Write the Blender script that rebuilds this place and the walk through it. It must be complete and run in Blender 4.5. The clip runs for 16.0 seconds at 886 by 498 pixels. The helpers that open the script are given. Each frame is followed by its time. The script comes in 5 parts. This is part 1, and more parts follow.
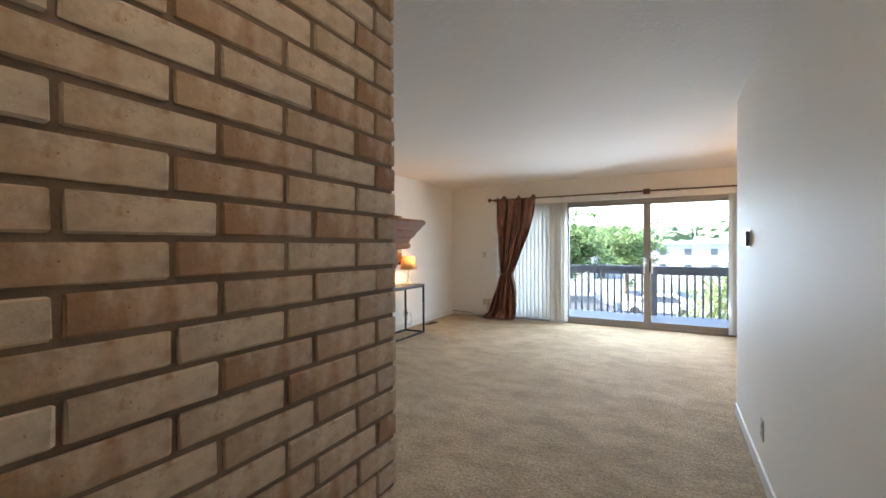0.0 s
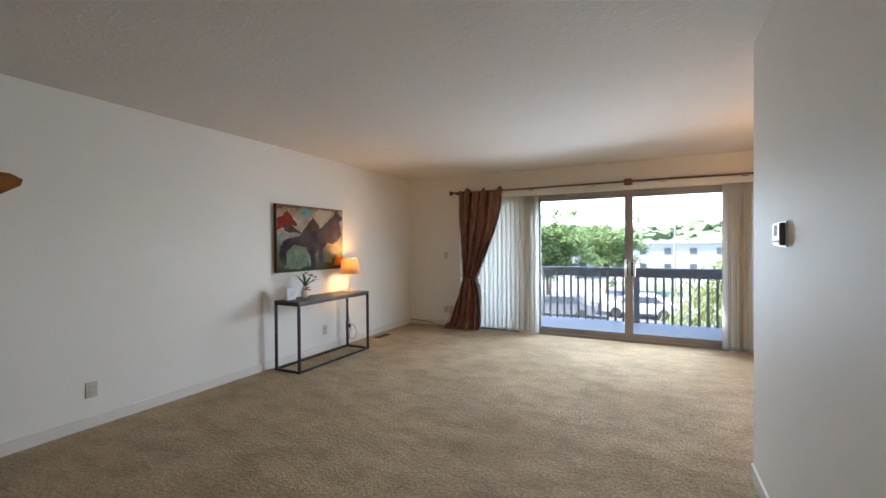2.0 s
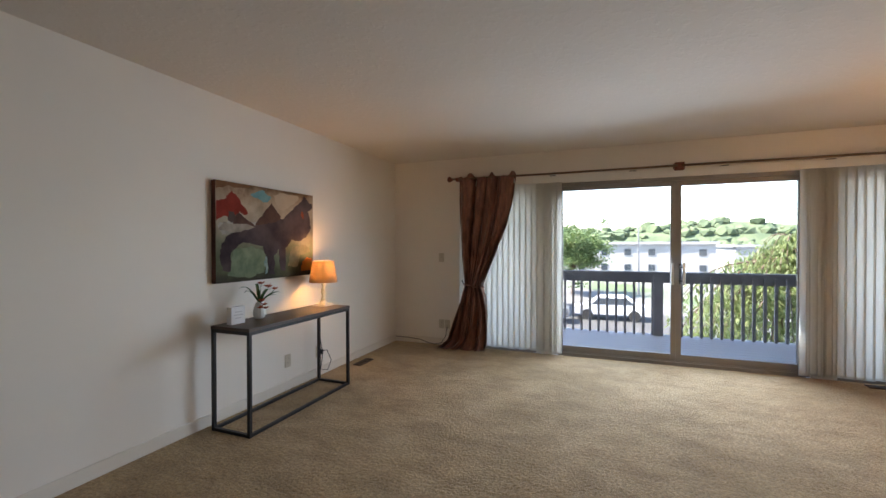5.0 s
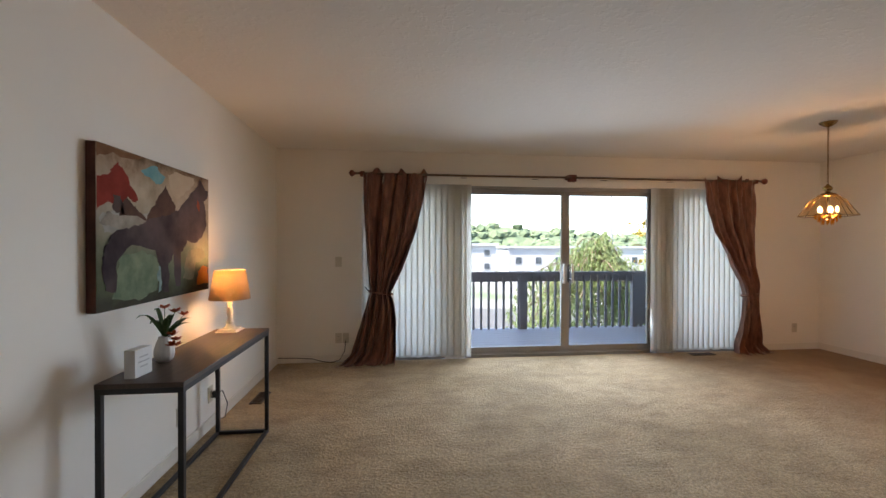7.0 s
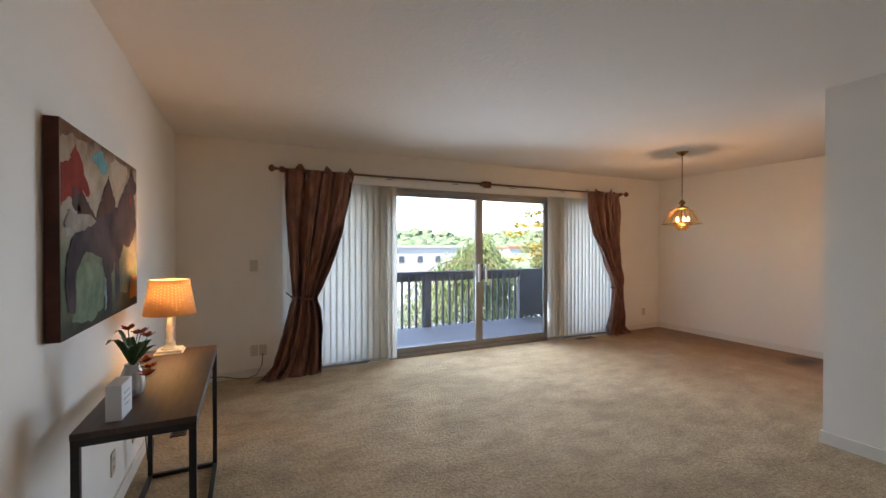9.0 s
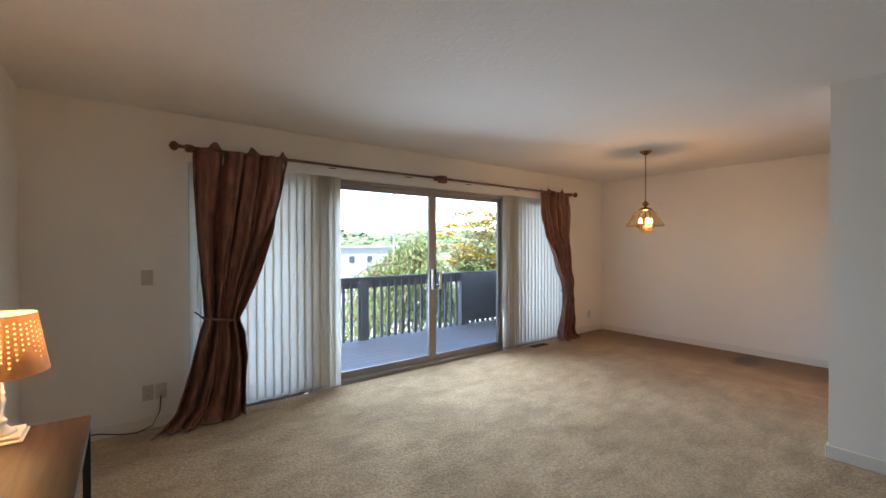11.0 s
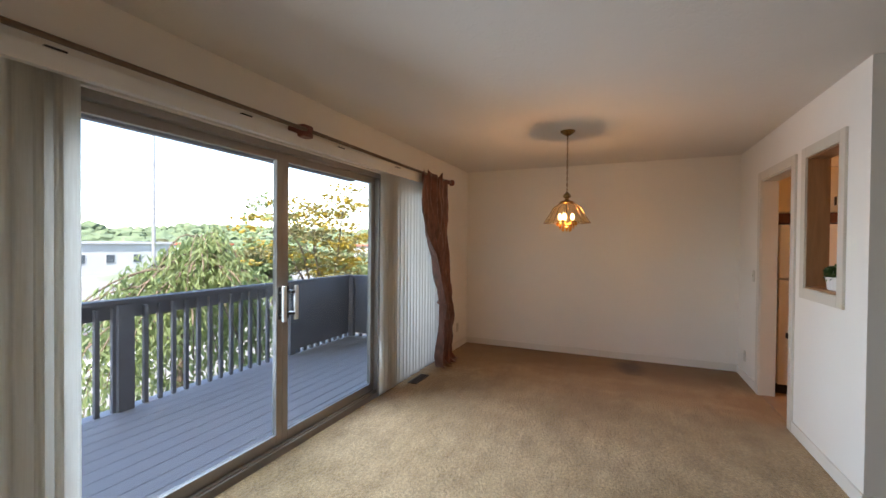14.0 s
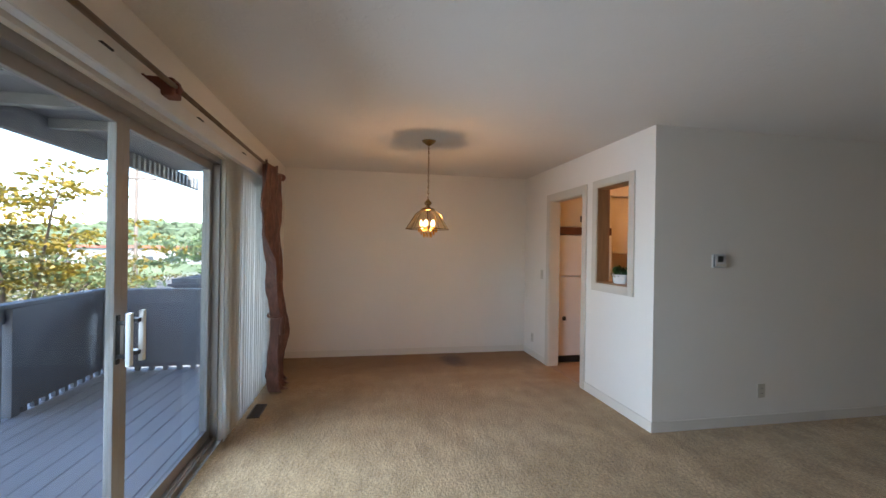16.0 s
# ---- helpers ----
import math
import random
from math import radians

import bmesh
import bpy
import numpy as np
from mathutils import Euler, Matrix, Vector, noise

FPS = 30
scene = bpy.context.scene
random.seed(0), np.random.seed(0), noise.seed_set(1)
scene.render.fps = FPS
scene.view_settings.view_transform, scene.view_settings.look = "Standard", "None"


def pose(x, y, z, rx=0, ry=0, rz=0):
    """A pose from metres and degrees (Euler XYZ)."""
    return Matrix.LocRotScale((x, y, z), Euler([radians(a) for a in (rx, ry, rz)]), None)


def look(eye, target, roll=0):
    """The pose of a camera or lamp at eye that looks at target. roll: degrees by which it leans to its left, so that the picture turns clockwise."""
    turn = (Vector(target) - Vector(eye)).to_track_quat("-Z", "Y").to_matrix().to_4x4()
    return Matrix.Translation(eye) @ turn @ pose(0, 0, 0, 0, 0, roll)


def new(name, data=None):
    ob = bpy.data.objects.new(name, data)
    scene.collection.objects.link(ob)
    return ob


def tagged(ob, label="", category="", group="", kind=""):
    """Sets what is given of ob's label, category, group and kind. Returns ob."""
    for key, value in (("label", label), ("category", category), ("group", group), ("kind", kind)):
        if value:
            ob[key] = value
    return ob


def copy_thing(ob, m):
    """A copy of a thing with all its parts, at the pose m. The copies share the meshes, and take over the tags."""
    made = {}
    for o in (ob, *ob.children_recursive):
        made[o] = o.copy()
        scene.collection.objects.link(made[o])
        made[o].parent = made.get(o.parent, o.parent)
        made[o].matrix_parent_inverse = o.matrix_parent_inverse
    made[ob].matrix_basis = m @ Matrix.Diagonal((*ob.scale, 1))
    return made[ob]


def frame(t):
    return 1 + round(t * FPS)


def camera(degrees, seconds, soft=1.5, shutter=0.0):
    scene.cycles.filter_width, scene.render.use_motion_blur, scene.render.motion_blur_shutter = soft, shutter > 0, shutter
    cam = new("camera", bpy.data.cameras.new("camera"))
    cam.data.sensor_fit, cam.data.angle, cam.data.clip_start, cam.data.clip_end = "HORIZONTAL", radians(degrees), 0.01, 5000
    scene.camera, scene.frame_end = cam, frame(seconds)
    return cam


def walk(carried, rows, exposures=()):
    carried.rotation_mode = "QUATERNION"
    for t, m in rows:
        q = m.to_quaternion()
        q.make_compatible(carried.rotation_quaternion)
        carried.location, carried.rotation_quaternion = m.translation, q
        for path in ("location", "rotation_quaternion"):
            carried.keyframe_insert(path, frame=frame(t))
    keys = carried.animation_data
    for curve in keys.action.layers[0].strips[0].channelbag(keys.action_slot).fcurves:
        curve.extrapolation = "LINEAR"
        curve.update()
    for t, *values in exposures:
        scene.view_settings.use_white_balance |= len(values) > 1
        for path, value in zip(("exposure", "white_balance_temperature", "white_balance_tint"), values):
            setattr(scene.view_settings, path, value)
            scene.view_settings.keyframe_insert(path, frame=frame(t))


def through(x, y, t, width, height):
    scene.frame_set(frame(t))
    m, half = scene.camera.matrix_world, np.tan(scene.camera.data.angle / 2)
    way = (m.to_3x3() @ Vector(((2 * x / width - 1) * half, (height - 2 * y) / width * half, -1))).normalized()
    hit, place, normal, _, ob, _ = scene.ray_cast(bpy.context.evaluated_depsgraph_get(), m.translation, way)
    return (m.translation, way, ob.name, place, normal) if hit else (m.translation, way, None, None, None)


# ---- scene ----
cam = camera(94.0, 16.0)
PATH = [
    (0, (0.06, 0.181, 1.328), (-0.905, 1.932, 1.313), -0.3),
    (0.5, (-0.015, 0.465, 1.347), (-0.856, 2.28, 1.329), -0.2),
    (1, (-0.008, 0.736, 1.34), (-0.806, 2.57, 1.323), -0.3),
    (1.5, (0.02, 1.008, 1.337), (-0.807, 2.829, 1.325), -0.3),
    (2, (-0.004, 1.266, 1.326), (-0.901, 3.054, 1.309), -0.4),
    (2.5, (-0.022, 1.477, 1.312), (-0.996, 3.223, 1.297), -0.4),
    (3, (-0.049, 1.662, 1.306), (-1.078, 3.377, 1.295), -0.5),
    (5.5, (-1.349, 2.356, 1.317), (-1.867, 4.288, 1.301), 0.0),
    (6, (-1.669, 2.423, 1.3), (-1.93, 4.406, 1.289), -0.0),
    (6.5, (-1.986, 2.515, 1.318), (-2.003, 4.515, 1.312), 0.0),
    (7, (-2.328, 2.513, 1.338), (-2.113, 4.501, 1.324), 0.1),
    (7.5, (-2.605, 2.545, 1.351), (-2.173, 4.497, 1.335), 0.1),
    (8, (-2.814, 2.651, 1.356), (-2.198, 4.554, 1.334), 0.2),
    (8.5, (-2.979, 2.695, 1.371), (-2.218, 4.545, 1.349), 0.1),
    (9, (-3.088, 2.674, 1.365), (-2.226, 4.479, 1.348), 0.0),
    (11.5, (-3.143, 3.746, 1.406), (-1.835, 5.258, 1.382), 0.1),
    (12, (-3.04, 3.946, 1.409), (-1.635, 5.369, 1.379), 0.3),
    (12.5, (-2.832, 4.284, 1.403), (-1.311, 5.582, 1.373), 0.3),
    (13, (-2.655, 4.61, 1.398), (-1.034, 5.781, 1.365), 0.3),
    (13.5, (-2.532, 4.973, 1.413), (-0.803, 5.977, 1.383), 0.5),
    (14, (-2.419, 5.319, 1.414), (-0.585, 6.117, 1.389), 0.5),
    (14.5, (-2.402, 5.656, 1.397), (-0.475, 6.189, 1.372), 0.7),
    (15, (-2.413, 5.938, 1.401), (-0.427, 6.177, 1.385), 0.9),
    (15.5, (-2.358, 6.164, 1.42), (-0.359, 6.087, 1.406), 0.9),
    (16, (-2.384, 6.371, 1.43), (-0.419, 5.995, 1.429), 0.9),
]
walk(cam, [(t, look(eye, target, roll)) for t, eye, target, roll in PATH],
     [(0.0, 5.45, 6250, 12), (0.5, 5.45, 6250, 12), (1.0, 5.3, 6250, 13), (1.6, 5.15, 6350, 13), (3.0, 4.75, 6550, 14), (5.5, 4.5, 6800, 16), (9.0, 4.65, 6550, 16), (11.5, 4.7, 6250, 14), (12.5, 4.75, 6500, 15), (14.0, 4.3, 6650, 15), (15.0, 4.2, 6050, 12), (16.0, 4.35, 6050, 12)])


# ---- world, sun ----
world = bpy.data.worlds.new("sky_world")
scene.world = world
world.use_nodes = True
wn = world.node_tree
sky = wn.nodes.new("ShaderNodeTexSky")
sky.sky_type = "NISHITA"
sky.sun_disc = False
SUN_EL, SUN_AZ = 52.0, 250.0
sky.sun_elevation, sky.sun_rotation = radians(SUN_EL), radians(SUN_AZ)
sky.air_density, sky.dust_density, sky.ozone_density = 1.0, 0.5, 1.0
bg = wn.nodes["Background"]
bg.inputs["Strength"].default_value = 0.05
wn.links.new(sky.outputs[0], bg.inputs["Color"])

sun_data = bpy.data.lights.new("sun", "SUN")
sun_data.energy, sun_data.angle, sun_data.color = 1.5, radians(2.0), (1.0, 0.94, 0.84)
sun = new("sun", sun_data)
az, el = radians(SUN_AZ), radians(SUN_EL)
sun_dir = Vector((math.sin(az) * math.cos(el), math.cos(az) * math.cos(el), math.sin(el)))
sun.matrix_world = look(sun_dir * 60, (0, 0, 0))

# skylight through the sliding pair and through the two fixed panes behind the blinds
def skylight(x, y, z, w, h, energy, aim, spread):
    d = bpy.data.lights.new("window_skylight", "AREA")
    d.shape, d.size, d.size_y = "RECTANGLE", w, h
    d.energy, d.color, d.spread = energy, (0.67, 0.83, 1.0), radians(spread)
    new("window_skylight", d).matrix_world = look((x, y, z), (x + aim[0], y + aim[1], z + aim[2]))


skylight(-0.32, 7.43, 1.1, 2.2, 1.6, 3.0, (-0.24, -0.9, -0.34), 140)
skylight(-2.25, 7.56, 1.05, 0.86, 1.8, 0.22, (0, -1, -0.1), 160)
skylight(1.62, 7.56, 1.05, 0.90, 1.8, 0.45, (0, -1, -0.1), 160)

# ---- plan ----
XL, XR, YW, YP, XH, CEIL = -3.70, 3.173, 7.375, 4.113, 0.514, 2.44
YB, XB, YF = -1.6, -0.74, 1.308      # hall end, brick side face, brick front face
T = 0.12
DECK = -0.06
GROUND = -3.2


# ---- mesh tools ----
def finish(name, bm, mat, parent=None, smooth=False):
    me = bpy.data.meshes.new(name)
    bm.to_mesh(me)
    bm.free()
    if smooth:
        for p in me.polygons:
            p.use_smooth = True
    if mat:
        me.materials.append(mat)
    ob = new(name, me)
    if parent:
        ob.parent = parent
    return ob


def part(name, bm, mat, parent, label="", smooth=False):
    ob = finish(name, bm, mat, parent, smooth)
    if label:
        tagged(ob, label=label)
    return ob


def thing(name, at, label, category, group="", rz=0.0):
    e = new(name)
    e.empty_display_size = 0.1
    e.matrix_world = pose(*at, 0, 0, rz)
    return tagged(e, label, category, group)


def box(bm, x0, x1, y0, y1, z0, z1, bevel=0.0, seg=2):
    r = bmesh.ops.create_cube(bm, size=1.0, matrix=Matrix.Translation(((x0 + x1) / 2, (y0 + y1) / 2, (z0 + z1) / 2)) @ Matrix.Diagonal((x1 - x0, y1 - y0, z1 - z0, 1)))
    if bevel > 0:
        edges = list({e for v in r["verts"] for e in v.link_edges})
        bmesh.ops.bevel(bm, geom=edges, offset=bevel, segments=seg, affect="EDGES", profile=0.6)
    return bm


def boxes(*rows, bevel=0.0):
    bm = bmesh.new()
    for r in rows:
        box(bm, *r, bevel=bevel)
    return bm


def lathe(profile, steps=32, cap=True, bm=None, at=(0, 0, 0)):
    bm = bm or bmesh.new()
    rings = []
    for r, z in profile:
        rings.append([bm.verts.new((at[0] + r * math.cos(2 * math.pi * k / steps), at[1] + r * math.sin(2 * math.pi * k / steps), at[2] + z)) for k in range(steps)])
    for a, b in zip(rings, rings[1:]):
        for k in range(steps):
            bm.faces.new((a[k], a[(k + 1) % steps], b[(k + 1) % steps], b[k]))
    if cap:
        bm.faces.new(rings[0][::-1])
        bm.faces.new(rings[-1])
    return bm


def tube(points, radius, steps=8, bm=None, taper=None):
    bm = bm or bmesh.new()
    pts = [Vector(p) for p in points]
    rings = []
    for i, p in enumerate(pts):
        d = (pts[min(i + 1, len(pts) - 1)] - pts[max(i - 1, 0)]).normalized()
        side = d.cross(Vector((0.31, 0.17, 0.93)))
        if side.length < 1e-3:
            side = d.cross(Vector((1, 0, 0)))
        side.normalize()
        up = side.cross(d)
        r = radius if taper is None else radius + (taper - radius) * i / max(1, len(pts) - 1)
        rings.append([bm.verts.new(p + r * (math.cos(2 * math.pi * k / steps) * side + math.sin(2 * math.pi * k / steps) * up)) for k in range(steps)])
    for a, b in zip(rings, rings[1:]):
        for k in range(steps):
            bm.faces.new((a[k], a[(k + 1) % steps], b[(k + 1) % steps], b[k]))
    bm.faces.new(rings[0][::-1])
    bm.faces.new(rings[-1])
    return bm


def prism(outline, axis, lo, hi, bm=None):
    """An outline of pairs pushed out along an axis from lo to hi."""
    bm = bm or bmesh.new()

    def put(a, b, c):
        return {"x": (c, a, b), "y": (a, c, b), "z": (a, b, c)}[axis]
    one = [bm.verts.new(put(a, b, lo)) for a, b in outline]
    two = [bm.verts.new(put(a, b, hi)) for a, b in outline]
    n = len(outline)
    bm.faces.new(one[::-1])
    bm.faces.new(two)
    for k in range(n):
        bm.faces.new((one[k], one[(k + 1) % n], two[(k + 1) % n], two[k]))
    bmesh.ops.recalc_face_normals(bm, faces=bm.faces)
    return bm


# ---- materials ----
def material(name, rough=0.6, metal=0.0):
    m = bpy.data.materials.new(name)
    m.use_nodes = True
    b = m.node_tree.nodes["Principled BSDF"]
    b.inputs["Roughness"].default_value, b.inputs["Metallic"].default_value = rough, metal
    return m, m.node_tree, b


def noise_node(nt, scale, detail=4.0, rough=0.55, stretch=None):
    co = nt.nodes.new("ShaderNodeTexCoord")
    n = nt.nodes.new("ShaderNodeTexNoise")
    n.inputs["Scale"].default_value, n.inputs["Detail"].default_value, n.inputs["Roughness"].default_value = scale, detail, rough
    if stretch:
        mp = nt.nodes.new("ShaderNodeMapping")
        mp.inputs["Scale"].default_value = stretch
        nt.links.new(co.outputs["Object"], mp.inputs["Vector"])
        nt.links.new(mp.outputs[0], n.inputs["Vector"])
    else:
        nt.links.new(co.outputs["Object"], n.inputs["Vector"])
    return n.outputs["Fac"]


def ramp(nt, fac, *stops):
    r = nt.nodes.new("ShaderNodeValToRGB")
    el = r.color_ramp.elements
    while len(el) < len(stops):
        el.new(0.5)
    for e, (p, c) in zip(el, stops):
        e.position, e.color = p, (*c, 1)
    nt.links.new(fac, r.inputs["Fac"])
    return r.outputs["Color"]


def mixc(nt, fac, a, b, mode="MIX"):
    m = nt.nodes.new("ShaderNodeMix")
    m.data_type, m.blend_type = "RGBA", mode
    for sock, v in ((m.inputs["Factor"], fac), (m.inputs["A"], a), (m.inputs["B"], b)):
        if isinstance(v, (int, float)):
            sock.default_value = v
        elif isinstance(v, tuple):
            sock.default_value = (*v, 1)
        else:
            nt.links.new(v, sock)
    return m.outputs["Result"]


def bump(nt, b, height, strength, distance):
    n = nt.nodes.new("ShaderNodeBump")
    n.inputs["Strength"].default_value, n.inputs["Distance"].default_value = strength, distance
    nt.links.new(height, n.inputs["Height"])
    nt.links.new(n.outputs[0], b.inputs["Normal"])


def plain(name, low, high, scale=3.0, rough=0.6, metal=0.0, fine=120.0, relief=0.15, depth=0.001, stretch=None):
    """A surface between two colours, with a fine grain in relief."""
    m, nt, b = material(name, rough, metal)
    c = ramp(nt, noise_node(nt, scale, 5, 0.6, stretch), (0.3, low), (0.72, high))
    nt.links.new(c, b.inputs["Base Color"])
    bump(nt, b, noise_node(nt, fine, 3, 0.6, stretch), relief, depth)
    return m


WALL = plain("wall_paint", (0.80, 0.755, 0.68), (0.84, 0.795, 0.72), 0.9, 0.62, fine=70, relief=0.12, depth=0.002)
TRIM = plain("trim_paint", (0.60, 0.545, 0.45), (0.66, 0.60, 0.50), 2.0, 0.4, fine=60, relief=0.06)
SKIRT = plain("baseboard_paint", (0.72, 0.67, 0.585), (0.77, 0.72, 0.635), 2.0, 0.45, fine=60, relief=0.06)
WHITE = plain("white_enamel", (0.76, 0.74, 0.69), (0.82, 0.80, 0.76), 2.0, 0.35, fine=60, relief=0.03)


def ceiling_material():
    m, nt, b = material("ceiling_texture", 0.85)
    c = ramp(nt, noise_node(nt, 0.7, 3), (0.3, (0.70, 0.65, 0.59)), (0.7, (0.74, 0.69, 0.63)))
    nt.links.new(c, b.inputs["Base Color"])
    v = noise_node(nt, 24, 4, 0.55)
    h = ramp(nt, v, (0.52, (0, 0, 0)), (0.62, (1, 1, 1)))
    bump(nt, b, h, 0.22, 0.004)
    return m


CEILING = ceiling_material()


def carpet_material():
    m, nt, b = material("carpet_pile", 0.95)
    big = noise_node(nt, 1.1, 5, 0.62)
    swirl = noise_node(nt, 3.4, 6, 0.68, (1.0, 1.7, 1.0))
    tuft = noise_node(nt, 48.0, 3, 0.7)
    grain = noise_node(nt, 150.0, 2, 0.7)
    c1 = ramp(nt, big, (0.36, (0.49, 0.34, 0.165)), (0.62, (0.65, 0.47, 0.26)))
    c2 = ramp(nt, swirl, (0.36, (0.69, 0.65, 0.59)), (0.56, (1.03, 1.03, 1.03)))
    c3 = ramp(nt, tuft, (0.34, (0.62, 0.60, 0.56)), (0.62, (1.06, 1.06, 1.06)))
    c4 = ramp(nt, grain, (0.34, (0.66, 0.65, 0.62)), (0.62, (1.0, 1.0, 1.0)))
    col = mixc(nt, 1.0, mixc(nt, 0.75, c1, c2, "MULTIPLY"), mixc(nt, 1.0, c3, c4, "MULTIPLY"), "MULTIPLY")
    # spilt and trodden brown stains in the dining end, plus painted chandelier warmth
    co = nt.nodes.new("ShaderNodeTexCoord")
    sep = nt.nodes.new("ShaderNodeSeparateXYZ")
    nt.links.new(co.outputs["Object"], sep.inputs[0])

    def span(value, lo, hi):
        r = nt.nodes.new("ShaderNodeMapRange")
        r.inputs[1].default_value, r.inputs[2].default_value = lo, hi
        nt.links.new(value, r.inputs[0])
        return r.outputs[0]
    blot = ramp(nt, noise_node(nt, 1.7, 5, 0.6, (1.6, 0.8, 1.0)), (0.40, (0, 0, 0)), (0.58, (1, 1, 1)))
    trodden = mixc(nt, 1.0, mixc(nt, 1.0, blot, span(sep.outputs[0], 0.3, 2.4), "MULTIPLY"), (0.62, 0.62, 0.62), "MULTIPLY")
    # ochre mixed in towards the dining end for the chandelier's warm light
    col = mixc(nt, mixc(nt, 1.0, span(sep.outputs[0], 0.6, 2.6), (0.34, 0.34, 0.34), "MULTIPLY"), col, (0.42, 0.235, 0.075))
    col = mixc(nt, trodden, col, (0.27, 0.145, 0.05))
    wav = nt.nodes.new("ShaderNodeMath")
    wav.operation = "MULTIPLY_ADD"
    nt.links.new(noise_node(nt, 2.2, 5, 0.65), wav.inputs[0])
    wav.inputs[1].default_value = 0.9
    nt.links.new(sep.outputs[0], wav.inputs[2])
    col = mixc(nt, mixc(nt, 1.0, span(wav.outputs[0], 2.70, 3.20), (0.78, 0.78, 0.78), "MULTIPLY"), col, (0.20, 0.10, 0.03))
    far = nt.nodes.new("ShaderNodeVectorMath")
    far.operation = "DISTANCE"
    warp = nt.nodes.new("ShaderNodeMapping")
    warp.inputs["Scale"].default_value = (1.0, 1.7, 1.0)
    nt.links.new(co.outputs["Object"], warp.inputs["Vector"])
    nt.links.new(warp.outputs[0], far.inputs[0])
    far.inputs[1].default_value = (2.83, 5.22 * 1.7, 0.0)
    rag = nt.nodes.new("ShaderNodeMath")
    rag.operation = "MULTIPLY_ADD"
    nt.links.new(noise_node(nt, 6.0, 5, 0.7), rag.inputs[0])
    rag.inputs[1].default_value = 0.5
    nt.links.new(far.outputs["Value"], rag.inputs[2])
    spill = ramp(nt, rag.outputs[0], (0.38, (0.9, 0.9, 0.9)), (0.60, (0, 0, 0)))
    col = mixc(nt, spill, col, (0.075, 0.032, 0.013))
    nt.links.new(col, b.inputs["Base Color"])
    b.inputs["Sheen Weight"].default_value = 0.15
    add = nt.nodes.new("ShaderNodeMath")
    add.operation = "MULTIPLY_ADD"
    nt.links.new(swirl, add.inputs[0])
    add.inputs[1].default_value = 1.2
    nt.links.new(tuft, add.inputs[2])
    bump(nt, b, add.outputs[0], 0.9, 0.02)
    return m


CARPET = carpet_material()


def brick_material():
    m, nt, b = material("tan_brick", 0.85)
    info = nt.nodes.new("ShaderNodeObjectInfo")
    base = ramp(nt, info.outputs["Random"], (0.0, (0.28, 0.145, 0.068)), (0.22, (0.38, 0.255, 0.15)), (0.5, (0.45, 0.335, 0.22)), (0.75, (0.49, 0.385, 0.27)), (1.0, (0.33, 0.18, 0.085)))
    patch = ramp(nt, noise_node(nt, 7, 4, 0.6, (1, 1, 0.5)), (0.46, (0, 0, 0)), (0.60, (0.75, 0.75, 0.75)))
    base = mixc(nt, patch, base, (0.54, 0.44, 0.325))
    burnt = ramp(nt, noise_node(nt, 11, 5, 0.7), (0.60, (0, 0, 0)), (0.70, (0.7, 0.7, 0.7)))
    base = mixc(nt, burnt, base, (0.27, 0.155, 0.08))
    speck = ramp(nt, noise_node(nt, 19, 4, 0.75), (0.70, (0, 0, 0)), (0.74, (0.8, 0.8, 0.8)))
    base = mixc(nt, speck, base, (0.11, 0.075, 0.05))
    streak = ramp(nt, noise_node(nt, 8, 6, 0.68, (1, 1.0, 1.5)), (0.30, (0.58, 0.53, 0.48)), (0.62, (1.18, 1.18, 1.18)))
    spots = ramp(nt, noise_node(nt, 26, 4, 0.7), (0.29, (0.35, 0.29, 0.25)), (0.37, (1, 1, 1)))
    nt.links.new(mixc(nt, 1.0, mixc(nt, 0.9, base, streak, "MULTIPLY"), spots, "MULTIPLY"), b.inputs["Base Color"])
    bump(nt, b, noise_node(nt, 60, 6, 0.7), 0.5, 0.004)
    return m


BRICK = brick_material()
MORTAR = plain("mortar", (0.15, 0.10, 0.062), (0.21, 0.145, 0.092), 6, 0.95, fine=200, relief=0.6, depth=0.003)


def wood(name, dark, light, rough=0.4, stretch=(1, 12, 12), scale=4.0):
    m, nt, b = material(name, rough)
    g = noise_node(nt, scale, 6, 0.6, stretch)
    c = ramp(nt, g, (0.3, dark), (0.68, light))
    nt.links.new(c, b.inputs["Base Color"])
    bump(nt, b, noise_node(nt, scale * 6, 4, 0.6, stretch), 0.15, 0.001)
    return m


OAK = wood("golden_oak", (0.30, 0.105, 0.025), (0.44, 0.175, 0.05), 0.38)
TABLE_WOOD = wood("dark_tabletop", (0.034, 0.019, 0.013), (0.078, 0.046, 0.032), 0.44, (14, 1, 14), 5.0)
BLACK_METAL = plain("black_metal", (0.012, 0.011, 0.011), (0.022, 0.020, 0.019), 8, 0.45, 0.2)
ALU = plain("door_aluminium", (0.29, 0.27, 0.245), (0.35, 0.325, 0.30), 3, 0.42, 0.25, relief=0.03)
BRASS = plain("aged_brass", (0.50, 0.34, 0.13), (0.62, 0.44, 0.19), 10, 0.28, 1.0, relief=0.03)
OLD_BRASS = plain("dark_brass", (0.24, 0.145, 0.05), (0.34, 0.215, 0.085), 10, 0.25, 1.0, relief=0.03)
BRONZE = plain("brown_rod", (0.12, 0.075, 0.045), (0.18, 0.115, 0.07), 8, 0.4, 0.3)
PLATE = plain("ivory_plastic", (0.55, 0.50, 0.40), (0.60, 0.55, 0.45), 4, 0.35, relief=0.02)
